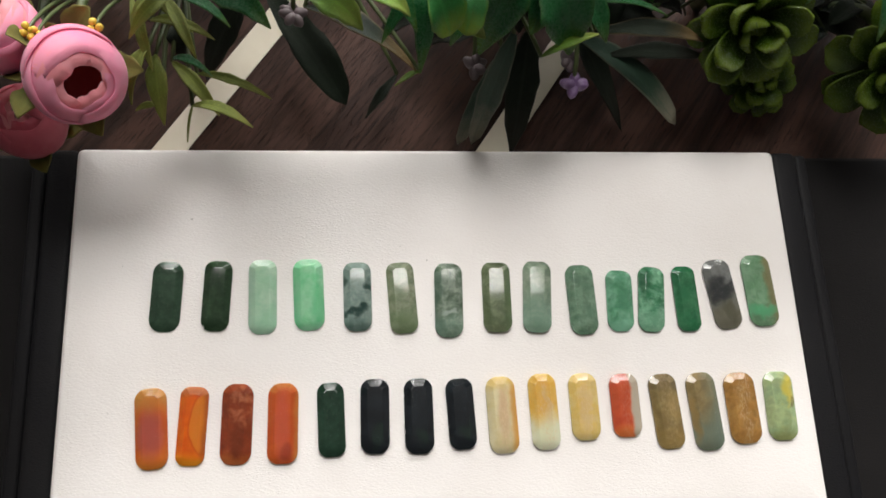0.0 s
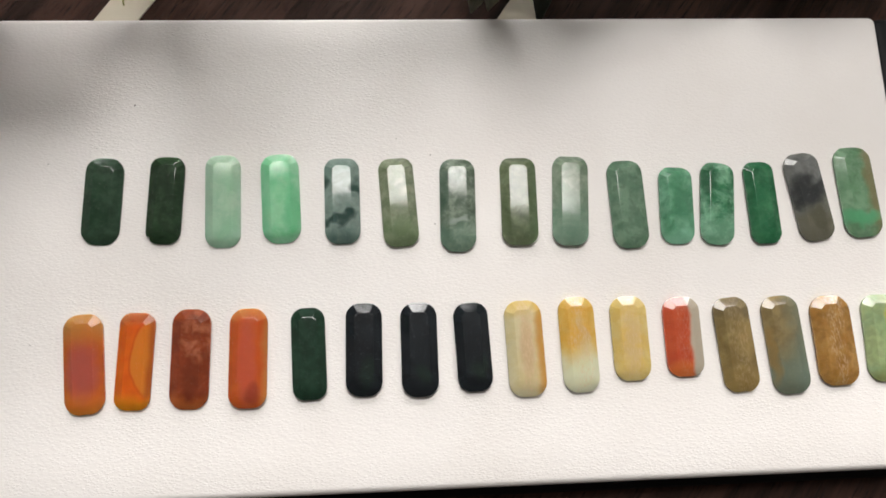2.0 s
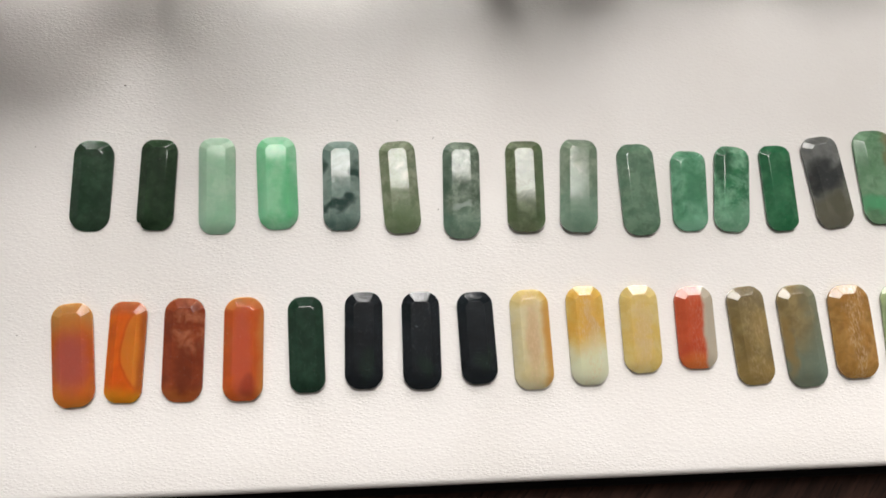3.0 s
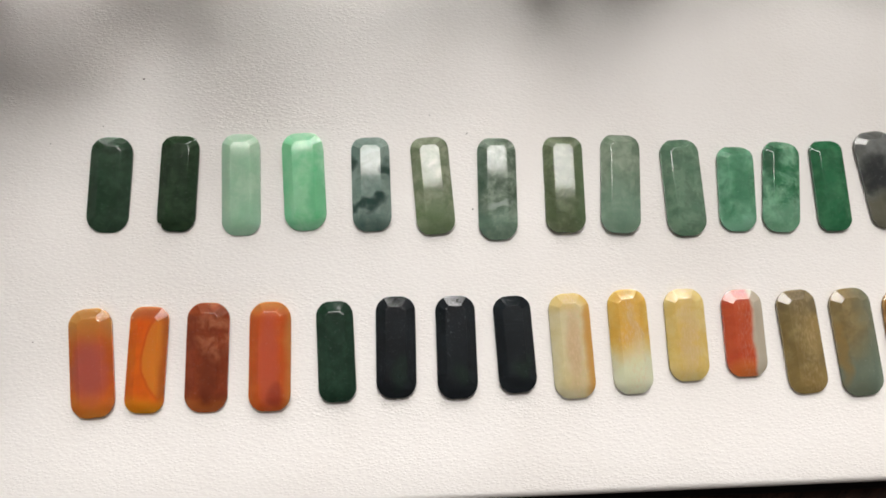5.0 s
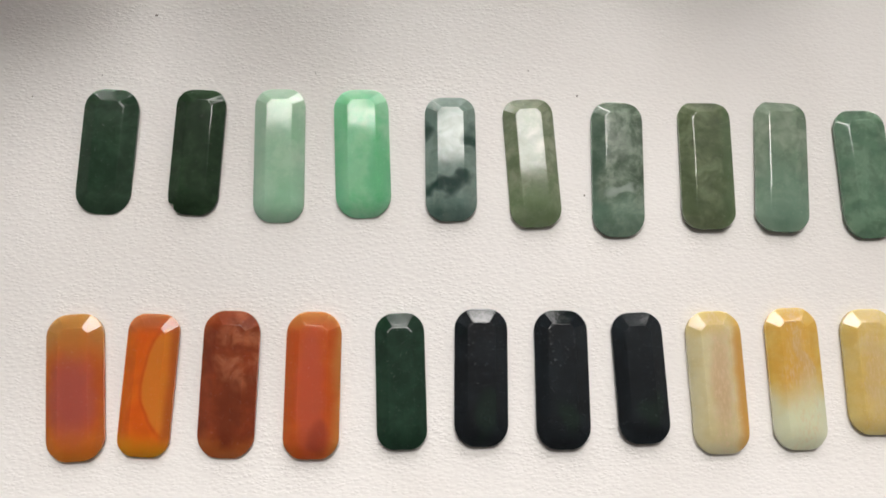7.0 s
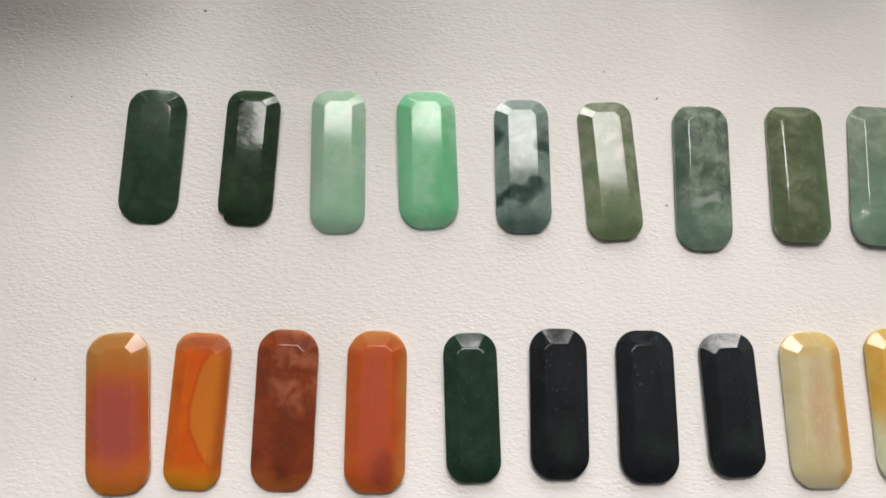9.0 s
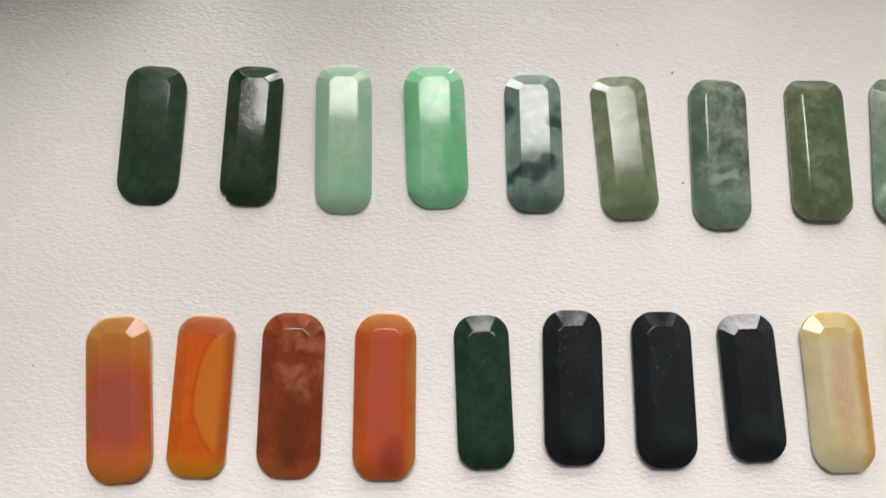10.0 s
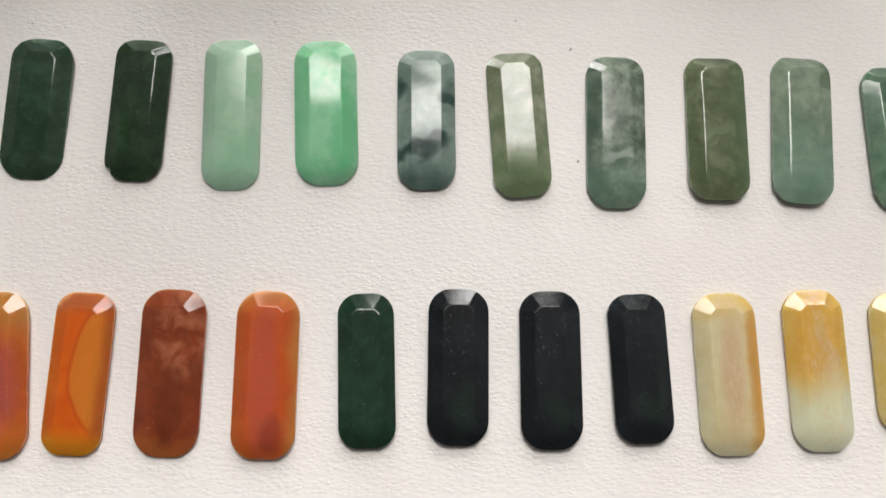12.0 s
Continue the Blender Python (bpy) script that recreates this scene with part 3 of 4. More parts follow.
stone(111.7, -81.7, 20.1, 7.9, 2.2, BLACK_STONE[2], "black jade stone with a scuffed face", 0.5, 0.7, (-0.6, -0.8))
stone(123.7, -82.4, 21.9, 8.6, 1.7, G("stone_honey_cream", (0.60, 0.53, 0.33), (0.57, 0.48, 0.27), (("spot", (0.05, 0.0), (0.42, 0.8), (0.52, 0.36, 0.22), 0.75), ("right", 0.62, 0.25, (0.52, 0.24, 0.035), 0.85), ("up", 0.75, 0.2, (0.54, 0.36, 0.08), 0.7)), glow=0.4, wobble=0.35, fibre=0.75), "cream and honey yellow jade stone with orange side", 0.8, 0.7, (1.0, -0.8))
stone(136.1, -81.9, 21.9, 8.3, 1.3, G("stone_honey_ice", (0.60, 0.35, 0.07), (0.62, 0.40, 0.11), (("spot", (0.2, 0.2), (0.35, 0.6), (0.52, 0.36, 0.18), 0.6), ("down", -0.25, 0.35, (0.60, 0.62, 0.43), 0.95)), glow=0.4, fibre=0.5), "honey yellow jade stone fading to icy white green", 0.8, 0.8, (0.6, -0.4))
stone(148.3, -80.9, 19.5, 8.5, 0.9, G("stone_honey", (0.60, 0.42, 0.13), (0.63, 0.48, 0.20), (("spot", (0.1, 0.0), (0.4, 0.7), (0.54, 0.40, 0.20), 0.6),), glow=0.4, fibre=0.5), "honey yellow jade stone", 0.8, 0.8, (1.0, -0.8))
stone(160.8, -80.9, 18.5, 8.7, 0.7, G("stone_red_grey", (0.46, 0.085, 0.032), (0.40, 0.062, 0.026), (("up", 0.7, 0.2, (0.40, 0.11, 0.09), 0.7), ("spot", (-0.3, -0.8), (0.9, 0.3), (0.56, 0.15, 0.035), 0.7), ("right", 0.36, 0.14, (0.40, 0.365, 0.285), 0.95)), glow=0.3, wobble=0.35, fibre=0.15), "half red, half grey jade stone", 0.7, 0.6, (1.0, 0.0))
stone(173.2, -83.1, 22.0, 8.5, 4.2, G("stone_umber", (0.2, 0.142, 0.0525), (0.252, 0.189, 0.0788), (("up", 0.6, 0.3, (0.137, 0.11, 0.063), 0.7), ("spot", (0.5, 0.1), (0.7, 0.5), (0.294, 0.21, 0.084), 0.6), ("down", -0.6, 0.3, (0.263, 0.179, 0.0578), 0.6)), glow=0.3, fibre=0.2), "brown olive jade stone", 0.6, 0.6, (1.4, 0.4))
stone(185.1, -83.5, 22.9, 9.0, 3.9, G("stone_umber_teal", (0.21, 0.155, 0.065), (0.25, 0.19, 0.09), (("right", 0.35, 0.6, (0.12, 0.155, 0.12), 0.7), ("down", -0.15, 0.5, (0.115, 0.155, 0.12), 0.8), ("spot", (-0.9, -0.2), (0.4, 0.7), (0.25, 0.16, 0.05), 0.7)), glow=0.3), "brown jade stone turning grey green at its foot", 0.7, 0.7, (1.0, -0.4))
stone(197.0, -82.9, 21.1, 9.7, 1.9, G("stone_caramel", (0.30, 0.155, 0.036), (0.36, 0.20, 0.06), glow=0.35, fibre=0.45), "caramel brown jade stone with grainy face", 0.8, 0.6, (0.2, 0.0))
stone(209.1, -82.7, 20.5, 9.1, -0.6, G("stone_lime_ice", (0.33, 0.40, 0.20), (0.26, 0.36, 0.19), (("spot", (0.45, 0.35), (0.5, 0.4), (0.52, 0.42, 0.06), 0.85), ("spot", (0.85, 0.1), (0.25, 0.12), (0.14, 0.11, 0.03), 0.7), ("down", -0.75, 0.15, (0.20, 0.20, 0.06), 0.6)), glow=0.4), "pale yellow green jade stone with yellow patch", 0.6, 0.6, (1.0, -1.2))

# specks of dust on the pad
for x, y, r in ((34.3, -22.3, 0.20), (15.3, -36.5, 0.12), (26.1, -32.8, 0.10), (60.6, -32.1, 0.11), (95.6, -31.4, 0.12), (103.6, -35.7, 0.16), (104.2, -52.6, 0.15), (46.1, -37.9, 0.12), (13.8, -78.2, 0.12)):
    bm = bmesh.new()
    bmesh.ops.create_icosphere(bm, subdivisions=1, radius=r / 1000, matrix=Matrix.Diagonal((1.5, 1.0, 0.5, 1)))
    for v in bm.verts:
        v.co *= 1 + 0.35 * noise.noise(v.co * 9000 + Vector((x, y, 0)))
    thing("dust_speck", bm, SPECK, "tiny dark speck of dust on the pad", "dust speck", group="dust on the pad", m=Matrix.Translation(at(x, y, r * 0.4)) @ pose(0, 0, 0, 0, 0, x * 37))

# ---- artificial plants behind the pad ----
LEAF = {
    "o": leaf_mat("leaf_olive", (0.24, 0.29, 0.055), (0.40, 0.40, 0.10), 0.5, 0.5, 0.4),
    "g": leaf_mat("leaf_green", (0.022, 0.14, 0.042), (0.14, 0.26, 0.06), 0.7, 0.22, 0.4),
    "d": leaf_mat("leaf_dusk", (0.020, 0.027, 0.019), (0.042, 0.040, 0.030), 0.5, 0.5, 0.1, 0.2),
    "l": leaf_mat("leaf_lime", (0.15, 0.29, 0.035), (0.30, 0.36, 0.07), 0.4),
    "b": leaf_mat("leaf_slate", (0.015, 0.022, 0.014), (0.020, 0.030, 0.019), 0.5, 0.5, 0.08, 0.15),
    "t": leaf_mat("leaf_brown_tip", (0.016, 0.024, 0.015), (0.26, 0.17, 0.070), 0.55, 0.5, 0.1, 0.25),
    "y": leaf_mat("leaf_lime_tip", (0.04, 0.22, 0.05), (0.36, 0.48, 0.07), 0.55, 0.3, 0.4),
    "s": leaf_mat("leaf_grey_tip", (0.020, 0.052, 0.030), (0.26, 0.235, 0.17), 0.62, 0.45, 0.15),
    "c": leaf_mat("leaf_succulent", (0.040, 0.080, 0.006), (0.15, 0.22, 0.022), 0.62, 0.14, 0.25),
    "e": leaf_mat("leaf_sepal", (0.16, 0.17, 0.035), (0.28, 0.25, 0.06), 0.4, 0.6, 0.35),
}
_stem = Mat("stem_green", 0.5)
STEM = _stem.colour(_stem.mix(_stem.noise(300), (0.045, 0.075, 0.02), (0.09, 0.11, 0.035))).m
PETAL = petal_mat("petal_pink", (1.0, 0.46, 0.62), (1.0, 0.22, 0.58))
# deep rose petals for the low bloom, its shade put into the colour
PETAL_DEEP_SHADED = petal_mat("petal_deep_rose_shaded", (0.72, 0.16, 0.22), (0.55, 0.05, 0.10))
PETAL_IN = petal_mat("petal_rose", (1.0, 0.45, 0.50), (0.75, 0.14, 0.18))
_core = Mat("flower_heart", 0.8)
HEART = _core.colour(_core.mix(_core.noise(500), (0.20, 0.025, 0.028), (0.30, 0.05, 0.05))).m
_st = Mat("stamen_yellow", 0.6)
STAMEN = _st.colour(_st.mix(_st.noise(900), (0.70, 0.42, 0.03), (0.80, 0.58, 0.10))).m
_bud = Mat("bud_lilac", 0.45)
BUD = _bud.bump(_bud.noise(700, 3), 0.0003, 0.4).colour(_bud.mix(_bud.ramp(_bud.noise(220), 0.35, 0.65), (0.14, 0.075, 0.19), (0.27, 0.19, 0.31))).m
_bud2 = Mat("bud_dusky", 0.5)
DUSKY = _bud2.colour(_bud2.mix(_bud2.noise(220), (0.075, 0.05, 0.06), (0.14, 0.11, 0.11))).m


def leaf(base, tip, width, arch, kind, twist=0.0):
    """A bowed leaf blade with a folded midrib between two places."""
    base, tip = Vector(base), Vector(tip)
    run = tip - base
    line = bend(base, (base + tip) / 2 + Vector((0, 0, 2 * arch)), tip, 15)
    blunt = kind in "bys"
    rows = []
    for i, p in enumerate(line):
        s = i / 14
        prof = (0.25 + 0.75 * min(1, s / 0.5) ** 0.8) * math.sqrt(max(0.0, 1 - max(0.0, (s - 0.55) / 0.45) ** 2.2)) if blunt else (min(1, s / 0.42) ** 0.75 * 0.9 + 0.1) * max(0.0, 1 - max(0.0, (s - 0.4) / 0.6) ** 1.7) ** 0.85
        half = width / 2 * max(prof, 0.05) * (1 + 0.16 * noise.noise((s * 7, width * 700, base.x * 90)))
        d = (line[min(i + 1, 14)] - line[max(i - 1, 0)]).normalized()
        side = d.cross(Vector((0, 0, 1)))
        side = (side.normalized() if side.length > 1e-4 else Vector((1, 0, 0)))
        side = Matrix.Rotation(twist * (0.4 + 0.6 * s), 3, d) @ side
        up = side.cross(d)
        wave = 0.10 * half * math.sin(9 * s + width * 900)
        rows.append([p + side * (half * k) + up * (half * (0.32 * abs(k) ** 1.5) + wave * k) for k in (-1, -0.66, -0.33, 0, 0.33, 0.66, 1)])
    return sheet(rows, 0.00035)


def foliage(name, label, category, root, rows, group=""):
    """Leaves on one branching stem that springs from the table at root."""
    p = holder(name, label, category, group, m=Matrix.Translation(root))
    bases = [at(*r[:3]) - root for r in rows]
    hub = sum(bases, Vector()) / len(bases)
    hub = Vector((hub.x, max(hub.y, -0.045) + 0.016, hub.z * 0.8))
    bm = tube(bend((0, 0, 0), (0, -0.004, hub.z), hub, 8), 0.0016, 0.0011)
    for b in bases:
        tube(bend(hub, (hub + b) / 2 + Vector((0, 0, 0.003)), b, 6), 0.0009, 0.0006, bm, 5)
    part("stem", bm, STEM, p, smooth=True)
    for i, (r, b) in enumerate(zip(rows, bases)):
        part("leaf", leaf(b, at(*r[3:6]) - root, r[6] / 1000, r[7] / 1000, r[8], (-0.5, 0.25, 0.55, -0.2, 0.0)[i % 5]), LEAF[r[8]], p)
    return p


foliage("leaf_sprig", "artificial sprig of narrow olive green leaves", "artificial plant", at(40, 75, TABLE_H), (
    (36, 25, 44, 24, 14, 40, 3.8, 4, "o"), (31, 27, 40, 24, 19, 40, 2.4, 3, "o"), (28, 14, 36, 22, 2, 26, 4.6, 5, "o"), (29, 14, 32, 30, -2, 22, 5.4, 4, "o"),
    (33, 13, 30, 45, 0, 24, 4.2, 4, "o"), (38, 2, 26, 54, -3, 23, 3.9, 5, "o"), (37, 17, 16, 57, 16, 2, 3.0, 4, "o"), (38, 2, 26, 34, -2, 10, 1.3, 1, "o"),
    (33, 14, 30, 43, 11, 26, 2.7, 4, "g"), (28, 22, 36, 44, 20, 30, 3.3, 4, "o")))
foliage("leaf_sprig", "artificial sprig of short olive leaves in shade", "artificial plant", at(30, 70, TABLE_H), (
    (29, 4, 22, 21, 4, 18, 1.9, 2, "o"), (33, 24, 30, 35, 16, 24, 5.1, 3, "d"), (28, 30, 34, 38, 22, 30, 3.8, 4, "o"), (32, 28, 38, 40, 12, 34, 3.6, 3, "o"), (24, 26, 40, 29, 8, 34, 3.4, 3, "o"), (36, 30, 34, 48, 24, 30, 4.0, 4, "g")))
foliage("strap_plant", "artificial plant with dark and lime strap leaves", "artificial plant", at(72, 85, TABLE_H), (
    (52, 39, 24, 37, 23, 0, 8.8, 5, "d"), (43, 21, 50, 60, 18, 40, 8.5, 8, "g"), (70, 16, 60, 84, 11, 52, 8.5, 5, "l"), (84, 18, 58, 96, 14, 54, 8.0, 4, "l"),
    (57, 45, 14, 80, 14, 3, 11.6, 3, "b"), (68, 36, 22, 102, 19, 14, 7.9, 7, "t"), (96, 24, 4, 86, 12, -3, 3.6, 1, "d"), (102, 19, 16, 95, 18, 8, 2.6, 1, "l"),
    (99, 30, 40, 90, 21, 28, 3.9, 4, "g")))
foliage("strap_plant", "artificial plant with glossy green strap leaves", "artificial plant", at(118, 80, TABLE_H), (
    (100, 27, 46, 101, 13, 26, 8.5, 9, "g"), (100, 14, 66, 106, 9, 54, 11.0, 3, "y"), (107, 16, 50, 117, 14, 44, 5.0, 2, "l"), (124, 22, 60, 117, 15, 34, 13.5, 10, "g"),
    (126, 18, 40, 120, 4, -4, 6.9, 9, "s"), (125, 19, 28, 116, 5, -7, 5.5, 5, "s"), (138, 37, 12, 134, 3, -10, 11.2, 2, "d"), (129, 21, 60, 141, 12, 40, 17.5, 8, "g"),
    (132, 9, 44, 148, 15, 46, 3.4, 2, "l")))
foliage("strap_plant", "artificial plant with short bright green leaves", "artificial plant", at(108, 78, TABLE_H), (
    (88, 22, 56, 98, 12, 50, 8.0, 4, "g"), (112, 20, 58, 110, 9, 54, 9.0, 3, "y"), (116, 24, 48, 108, 14, 40, 8.0, 4, "g"), (134, 24, 54, 128, 12, 50, 10.0, 4, "g"), (142, 28, 46, 152, 16, 40, 8.0, 4, "g")))
foliage("strap_plant", "artificial plant with dusky brown-tipped leaves", "artificial plant", at(155, 80, TABLE_H), (
    (142, 26, 44, 172, 26, 38, 3.6, 4, "g"), (149, 20, 38, 187, 24, 28, 5.8, 5, "t"), (159, 23, 20, 192, 24, 18, 5.3, 4, "d"), (150, 30, 20, 184, 6, 8, 9.4, 5, "s"),
    (151, 42, 10, 172, 11, -8, 7.6, 3, "d")))
foliage("strap_plant", "artificial plant with broad glossy green leaves", "artificial plant", at(245, 85, TABLE_H), (
    (236, 44, 46, 234, 18, 40, 9.0, 4, "g"), (246, 40, 44, 258, 20, 38, 10.0, 4, "g"), (222, 46, 44, 214, 30, 40, 9.0, 4, "g")))


def bush(name, label, x0, x1, y0, y1, h0, h1, n, kinds, root, seed):
    """Strap leaves in a loose crown, added round the pad for the shade it casts."""
    rnd = random.Random(seed)
    rows = []
    for i in range(n):
        x, y, h = rnd.uniform(x0, x1), rnd.uniform(y0, y1), rnd.uniform(h0, h1)
        a, k = rnd.uniform(0, 2 * math.pi), rnd.uniform(16, 28)
        dx, dy = k * math.cos(a), k * abs(math.sin(a)) * 0.6
        rows.append((x, y + dy, h, x + dx, max(y, y0), h + rnd.uniform(-12, 4), rnd.uniform(8, 15), rnd.uniform(2, 6), kinds[i % len(kinds)]))
    return foliage(name, label, "artificial plant", root, rows)


# these crowns stand mostly out of view, added to shade pad and table
bush("strap_plant", "artificial green strap leaves behind the flowers, added for shade", -40, 6, 44, 76, 36, 62, 16, "ggld", at(-12, 95, TABLE_H), 21)
bush("strap_plant", "tall artificial green strap leaves, added to shade the pad", 26, 52, 34, 62, 66, 96, 16, "gyld", at(52, 100, TABLE_H), 22)
bush("strap_plant", "tall artificial glossy green strap leaves, added to shade the pad", 114, 146, 26, 60, 58, 92, 18, "ggld", at(124, 100, TABLE_H), 23)
bush("strap_plant", "artificial dusky strap leaves, added to shade the table", 116, 156, 36, 66, 26, 56, 44, "gdgd", at(128, 108, TABLE_H), 24)
bush("strap_plant", "artificial dusky green strap leaves, added to shade the table", 150, 208, 36, 66, 20, 44, 48, "gdgd", at(176, 105, TABLE_H), 25)
bush("strap_plant", "artificial dark green strap leaves by the succulents, added for shade", 205, 290, 40, 72, 20, 46, 46, "gdgd", at(240, 110, TABLE_H), 26)
bush("strap_plant", "tall artificial greenery added over the flowers to shade the pad", 42, 78, 4, 26, 102, 126, 15, "gdgd", at(60, 100, TABLE_H), 43)
bush("strap_plant", "thick artificial greenery at the back, added to block window light", -40, 90, 66, 96, 34, 78, 24, "gdgd", at(26, 124, TABLE_H), 44)
bush("strap_plant", "thick artificial foliage added behind the pad to shade it", 36, 58, 32, 42, 64, 78, 20, "gdgd", at(46, 100, TABLE_H), 47)
bush("strap_plant", "tall artificial greenery added behind the succulents to shade the table", 112, 290, 66, 92, 44, 92, 70, "gdgd", at(200, 120, TABLE_H), 45)
bush("strap_plant", "low artificial olive strap leaves, added for shade", -14, 20, 44, 66, 16, 40, 10, "odgd", at(18, 105, TABLE_H), 27)
# an added hedge beyond the view that holds back low window light
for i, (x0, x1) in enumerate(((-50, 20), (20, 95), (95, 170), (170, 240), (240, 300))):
    bush("strap_plant", "dense artificial greenery at the back, added to block low light", x0, x1, 64, 92, -4, 40, 34, "gdgd", at((x0 + x1) / 2, 112, TABLE_H), 30 + i)
# added out of view so that the pad's left side lies in shade
bush("strap_plant", "artificial greenery added beside the display case to shade the pad", -56, -6, -60, 34, 84, 114, 78, "ggdl", at(-62, 62, TABLE_H), 40)
# near-black leaves added where the table lies in shade, to darken it
bush("strap_plant", "low dusky greenery added to darken the wood under the succulents", 165, 290, 40, 60, -6, 14, 34, "ddbd", at(228, 84, TABLE_H), 41)
bush("strap_plant", "low dusky greenery added to darken the wood behind the strap leaves", 104, 150, 42, 60, -6, 18, 16, "ddbd", at(126, 84, TABLE_H), 42)


def buds(root, middle, size, n, mat, label, seed):
    """A drooping cluster of small oval buds on a thin stalk."""
    rnd = random.Random(seed)
    p = holder("bud_spray", label, "artificial flower", "bud sprays", m=Matrix.Translation(root))
    c = middle - root
    part("stem", tube(bend((0, 0, 0), (c.x, c.y * 0.5, c.z * 1.7), c, 12), 0.0010, 0.0007), STEM, p, smooth=True)
    for i in range(n):
        a = 2 * math.pi * i / n + rnd.random()
        d = Vector((math.cos(a), math.sin(a), rnd.uniform(-0.2, 0.8))).normalized()
        bm = bmesh.new()
        bmesh.ops.create_uvsphere(bm, u_segments=10, v_segments=8, radius=1.0)
        for v in bm.verts:
            v.co = Vector((v.co.x * 0.72 * (1 - 0.2 * v.co.z), v.co.y * 0.72 * (1 - 0.2 * v.co.z), v.co.z)) * size / 2
        q = d.to_track_quat("Z", "Y").to_matrix().to_4x4()
        part("bud", bm, mat, p, smooth=True, m=Matrix.Translation(c + d * size * 0.42) @ q)


buds(at(150, 70, TABLE_H), at(144.7, 7.6, 30), 0.0046, 6, BUD, "drooping spray of lilac purple artificial buds", 3)
buds(at(146, 72, TABLE_H), at(143.5, 14.8, 31), 0.0042, 4, DUSKY, "spray of dusky mauve artificial buds", 5)
buds(at(70, 78, TABLE_H), at(65.0, 31.5, 25), 0.0048, 6, DUSKY, "spray of dusky mauve artificial buds among leaves", 7)
buds(at(116, 74, TABLE_H), at(118.0, 18.5, 20), 0.0046, 5, DUSKY, "spray of dusky mauve artificial buds in shade", 9)


def spoon(length, width, thick):
    """A fleshy spoon-shaped leaf along local y, hollow side up."""
    bm = bmesh.new()
    uv = bm.loops.layers.uv.verify()
    n, k = 13, 14
    rings = []
    for i in range(n):
        s = i / (n - 1)
        half = width / 2 * (0.28 + 0.72 * math.sin(min(1, s / 0.68) * math.pi / 2) ** 1.6) * math.sqrt(max(0.0, 1 - max(0.0, (s - 0.68) / 0.32) ** 2.4)) + 0.0002
        ring = []
        for j in range(k):
            a = 2 * math.pi * j / k
            x, z = half * math.cos(a), thick / 2 * math.sin(a) * (0.6 + 0.4 * half / width * 2)
            ring.append(bm.verts.new((x, s * length, z + 0.55 * x * x / width * 2 + 0.30 * length * s * s * s * 0.5)))
        rings.append(ring)
    for i in range(n - 1):
        for j in range(k):
            f = bm.faces.new((rings[i][j], rings[i][(j + 1) % k], rings[i + 1][(j + 1) % k], rings[i + 1][j]))
            f.smooth = True
            for loop, (a, b) in zip(f.loops, ((i, j), (i, j + 1), (i + 1, j + 1), (i + 1, j))):
                loop[uv].uv = (a / (n - 1), 0.5 + 0.5 * math.cos(2 * math.pi * b / k))
    bm.faces.new(rings[0])
    bm.faces.new(rings[-1])
    return bm


def succulent(middle, root, size, axis, label, seed):
    rnd = random.Random(seed)
    p = holder("succulent", label, "artificial plant", "succulents", m=Matrix.Translation(root))
    c = middle - root
    part("stem", tube(bend((0, 0, 0), (c.x * 0.3, c.y * 0.3, c.z), c, 8), 0.0024, 0.0020), STEM, p, smooth=True)
    turn = Vector(axis).to_track_quat("Z", "Y").to_matrix().to_4x4()
    for count, length, lean, off in ((7, 1.0, -16, 0), (6, 1.0, 10, 22), (5, 0.88, 36, 5), (4, 0.66, 60, 30), (2, 0.40, 78, 40)):
        for i in range(count):
            m = Matrix.Translation(c) @ turn @ pose(0, 0, 0, 0, 0, 360 * i / count + off + rnd.uniform(-8, 8)) @ pose(0, 0.001, 0, lean + rnd.uniform(-9, 9), rnd.uniform(-14, 14), 0)
            k = size * length * rnd.uniform(0.88, 1.1)
            part("leaf", spoon(k, k * 0.58, 0.0032), LEAF["c"], p, m=m)


succulent(at(202, 30, 30), at(207, 62, TABLE_H), 0.0200, (-0.05, -0.80, 0.60), "artificial green succulent rosette with spoon leaves", 11)
succulent(at(253, 19, 24), at(252, 60, TABLE_H), 0.0210, (-0.45, -0.75, 0.5), "artificial green succulent rosette at the corner", 12)
succulent(at(219, 27, 0), at(222, 45, TABLE_H), 0.0120, (0.0, -0.5, 0.8), "small dark succulent rosette low behind the pad", 13)


def petal(r, rim, base, p0, span, cup, wav, thick=0.0002):
    """One cupped petal of a globe-shaped bloom; angles in degrees from the bloom's axis, +z."""
    rows = []
    for i in range(10):
        s = i / 9
        row = []
        for j in range(25):
            k = 2 * j / 24 - 1
            edge = rim + wav * math.sin(5.3 * k + p0) + 0.3 * math.sin(13 * k + 3 * p0) + 0.25 * math.sin(23 * k + p0) + 9 * abs(k) ** 3
            th = radians(base + (edge - base) * s)
            ph = radians(p0 + span * k * (0.55 + 0.45 * math.sin(math.pi * min(1, s * 1.15) * 0.5)))
            rr = r * (1 + cup * s * s - 0.05 * k * k)
            row.append((rr * math.sin(th) * math.cos(ph), rr * math.sin(th) * math.sin(ph), rr * math.cos(th)))
        rows.append(row)
    return sheet(rows, thick)


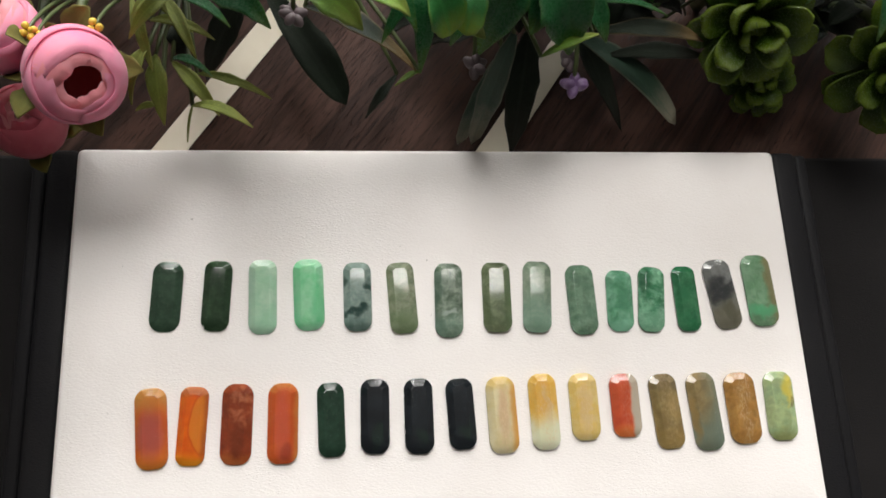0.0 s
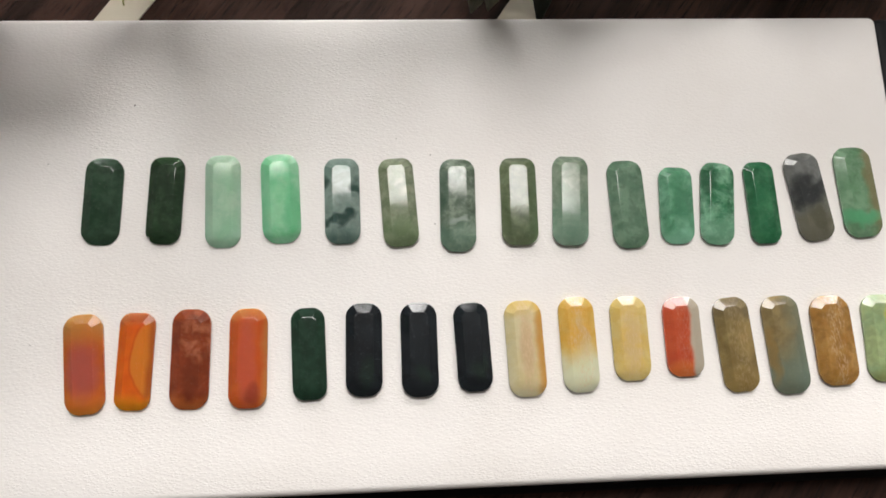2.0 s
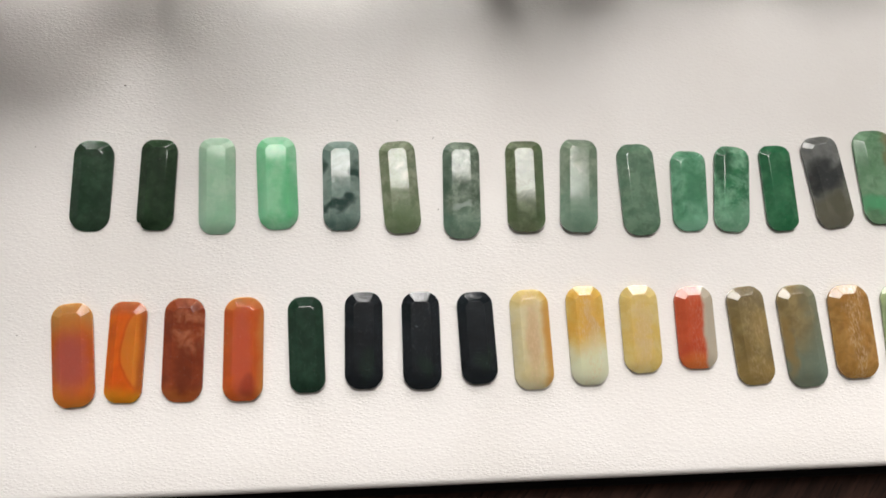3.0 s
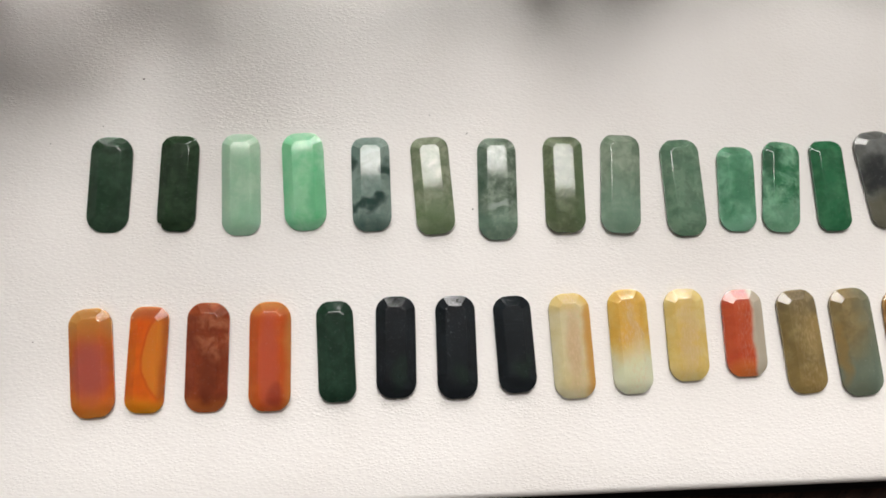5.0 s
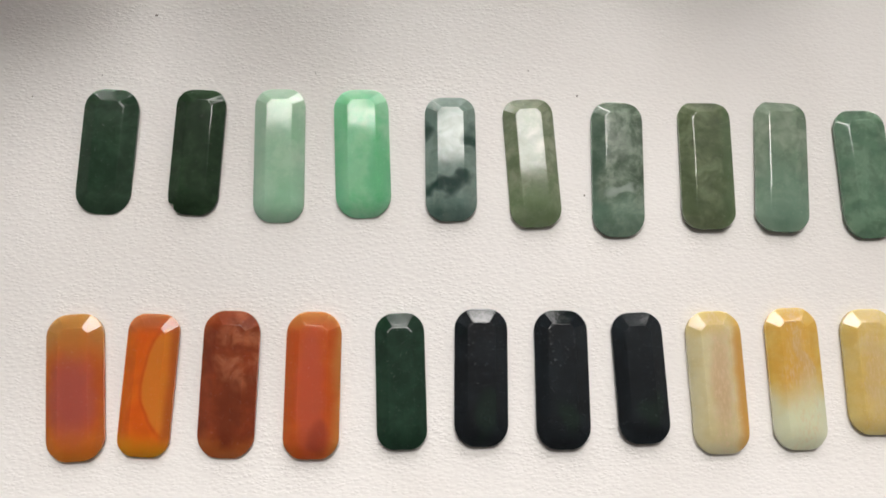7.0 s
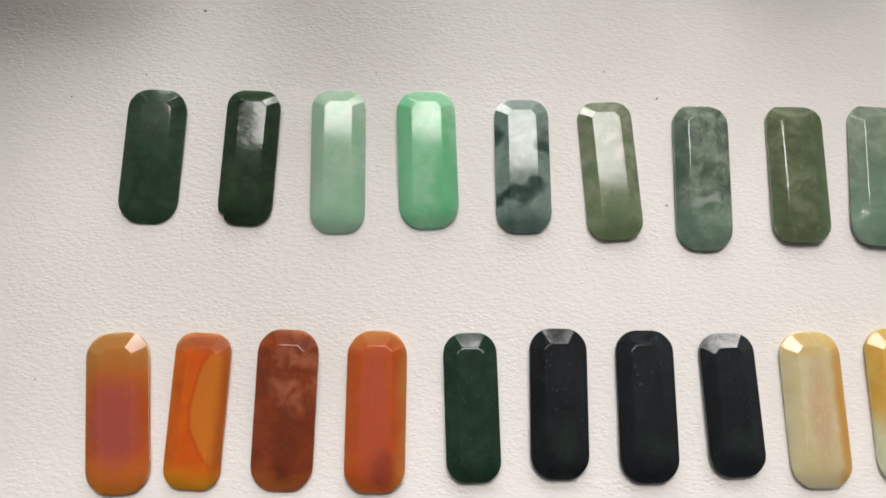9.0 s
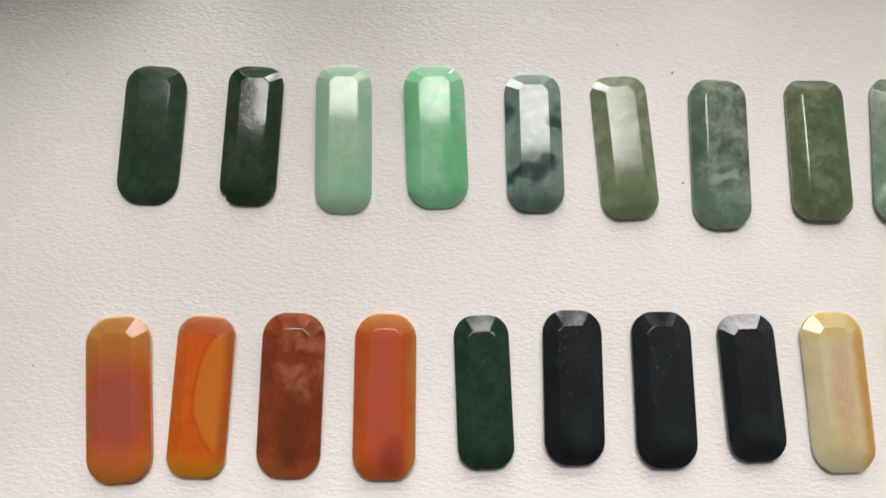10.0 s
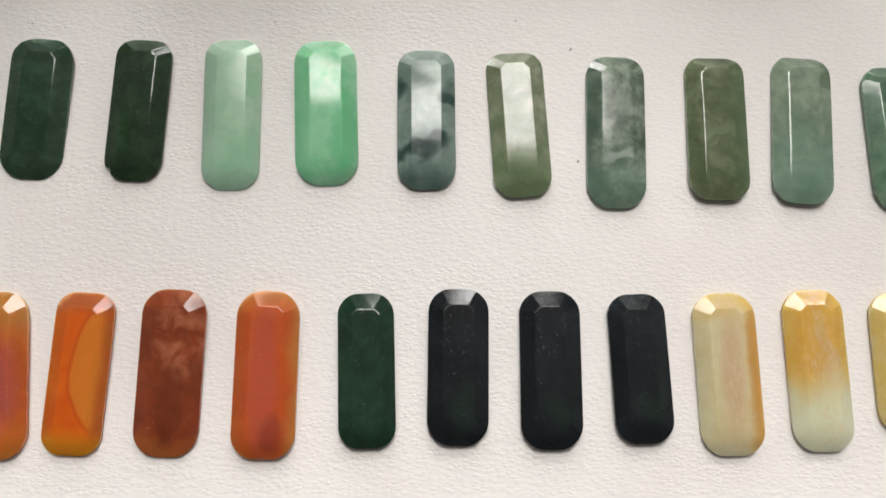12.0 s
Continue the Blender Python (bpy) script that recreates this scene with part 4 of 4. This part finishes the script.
def bloom(middle, root, r, axis, label, rims, spin=0.0, outer=None):
    """A globe-shaped cloth flower: three rounds of petals round a dark heart."""
    p = holder("pink_flower", label, "artificial flower", "pink flowers", m=Matrix.Translation(root))
    c = middle - root
    a = Vector(axis).normalized()
    part("stem", tube(bend((0, 0, 0), (c.x * 0.5, c.y * 0.5 + 0.02, c.z * 0.9), c - a * r * 0.95, 10), 0.0018, 0.0012), STEM, p, smooth=True)
    turn = Matrix.Translation(c) @ a.to_track_quat("Z", "Y").to_matrix().to_4x4() @ pose(0, 0, 0, 0, 0, spin)
    for n, rad, rim, span, mat, cup in ((3, 1.0, rims[0], 80, outer or PETAL, 0.01), (3, 0.968, rims[1], 76, outer or PETAL, 0.0), (4, 0.94, rims[2], 62, PETAL_IN, 0.0)):
        for i in range(n):
            part("petal", petal(r * rad * (1 + 0.015 * i), rim + (22 if rad == 1.0 else 7) * math.sin(i * 2.3 + rad * 9), 168, 360 * i / n + rad * 170, span, cup, 1.6), mat, p, m=turn)
    bm = bmesh.new()
    bmesh.ops.create_uvsphere(bm, u_segments=16, v_segments=10, radius=r * 0.80)
    for v in bm.verts:
        if v.co.z > 0:
            v.co.z *= -0.25 + 0.2 * math.hypot(v.co.x, v.co.y) / r
    part("heart", bm, HEART, p, "dark red heart", smooth=True, m=turn)
    for i in range(5):
        ang = radians(72 * i + 20)
        d = Vector((math.cos(ang), math.sin(ang), 0))
        w = turn.to_3x3()
        b, t = c + w @ (d * r * 0.55 - Vector((0, 0, r * 0.82))), c + w @ (d * r * 1.42 - Vector((0, 0, r * 0.15)))
        part("sepal", leaf(b, t, r * 0.75, r * 0.1, "e", 0.3), LEAF["e"], p)
    return p


bloom(at(13.6, 0.2, 46), at(14, 70, TABLE_H), 0.0119, (0.47, -0.55, 0.69), "pink artificial ranunculus bud with a dark heart", (54, 31, 18), 20)
bloom(at(-7.0, 14.0, 42), at(-8, 75, TABLE_H), 0.0105, (-0.1, 0.1, 0.95), "pale pink artificial ranunculus bud", (44, 34, 26), 50)
bloom(at(-8.0, 1.5, 16), at(-14, 70, TABLE_H), 0.0105, (0.1, -0.1, 0.9), "deep pink artificial ranunculus in shade", (24, 14, 6), 80, PETAL_DEEP_SHADED)
for x, y, h in ((5.4, 8.3, 51), (18.8, 10.8, 51), (3.0, 10.0, 50)):
    root = at(x - 2, 60, TABLE_H)
    p = holder("stamen_spray", "small yellow artificial stamens beside the pink flower", "artificial flower", "stamen sprays", m=Matrix.Translation(root))
    c = at(x, y, h) - root
    part("stem", tube(bend((0, 0, 0), (c.x, c.y * 0.6, c.z * 0.8), c, 9), 0.0006, 0.0005), STEM, p, smooth=True)
    for i in range(3):
        bm = bmesh.new()
        bmesh.ops.create_icosphere(bm, subdivisions=2, radius=0.0010)
        for v in bm.verts:
            v.co *= 1 + 0.3 * noise.noise(v.co * 1200 + Vector((i, x, 0)))
        part("stamen", bm, STAMEN, p, smooth=True, m=Matrix.Translation(c + Vector((0.0011 * math.cos(i * 1.9), 0.0011 * math.sin(i * 1.9), 0.0006 * (i % 2)))))
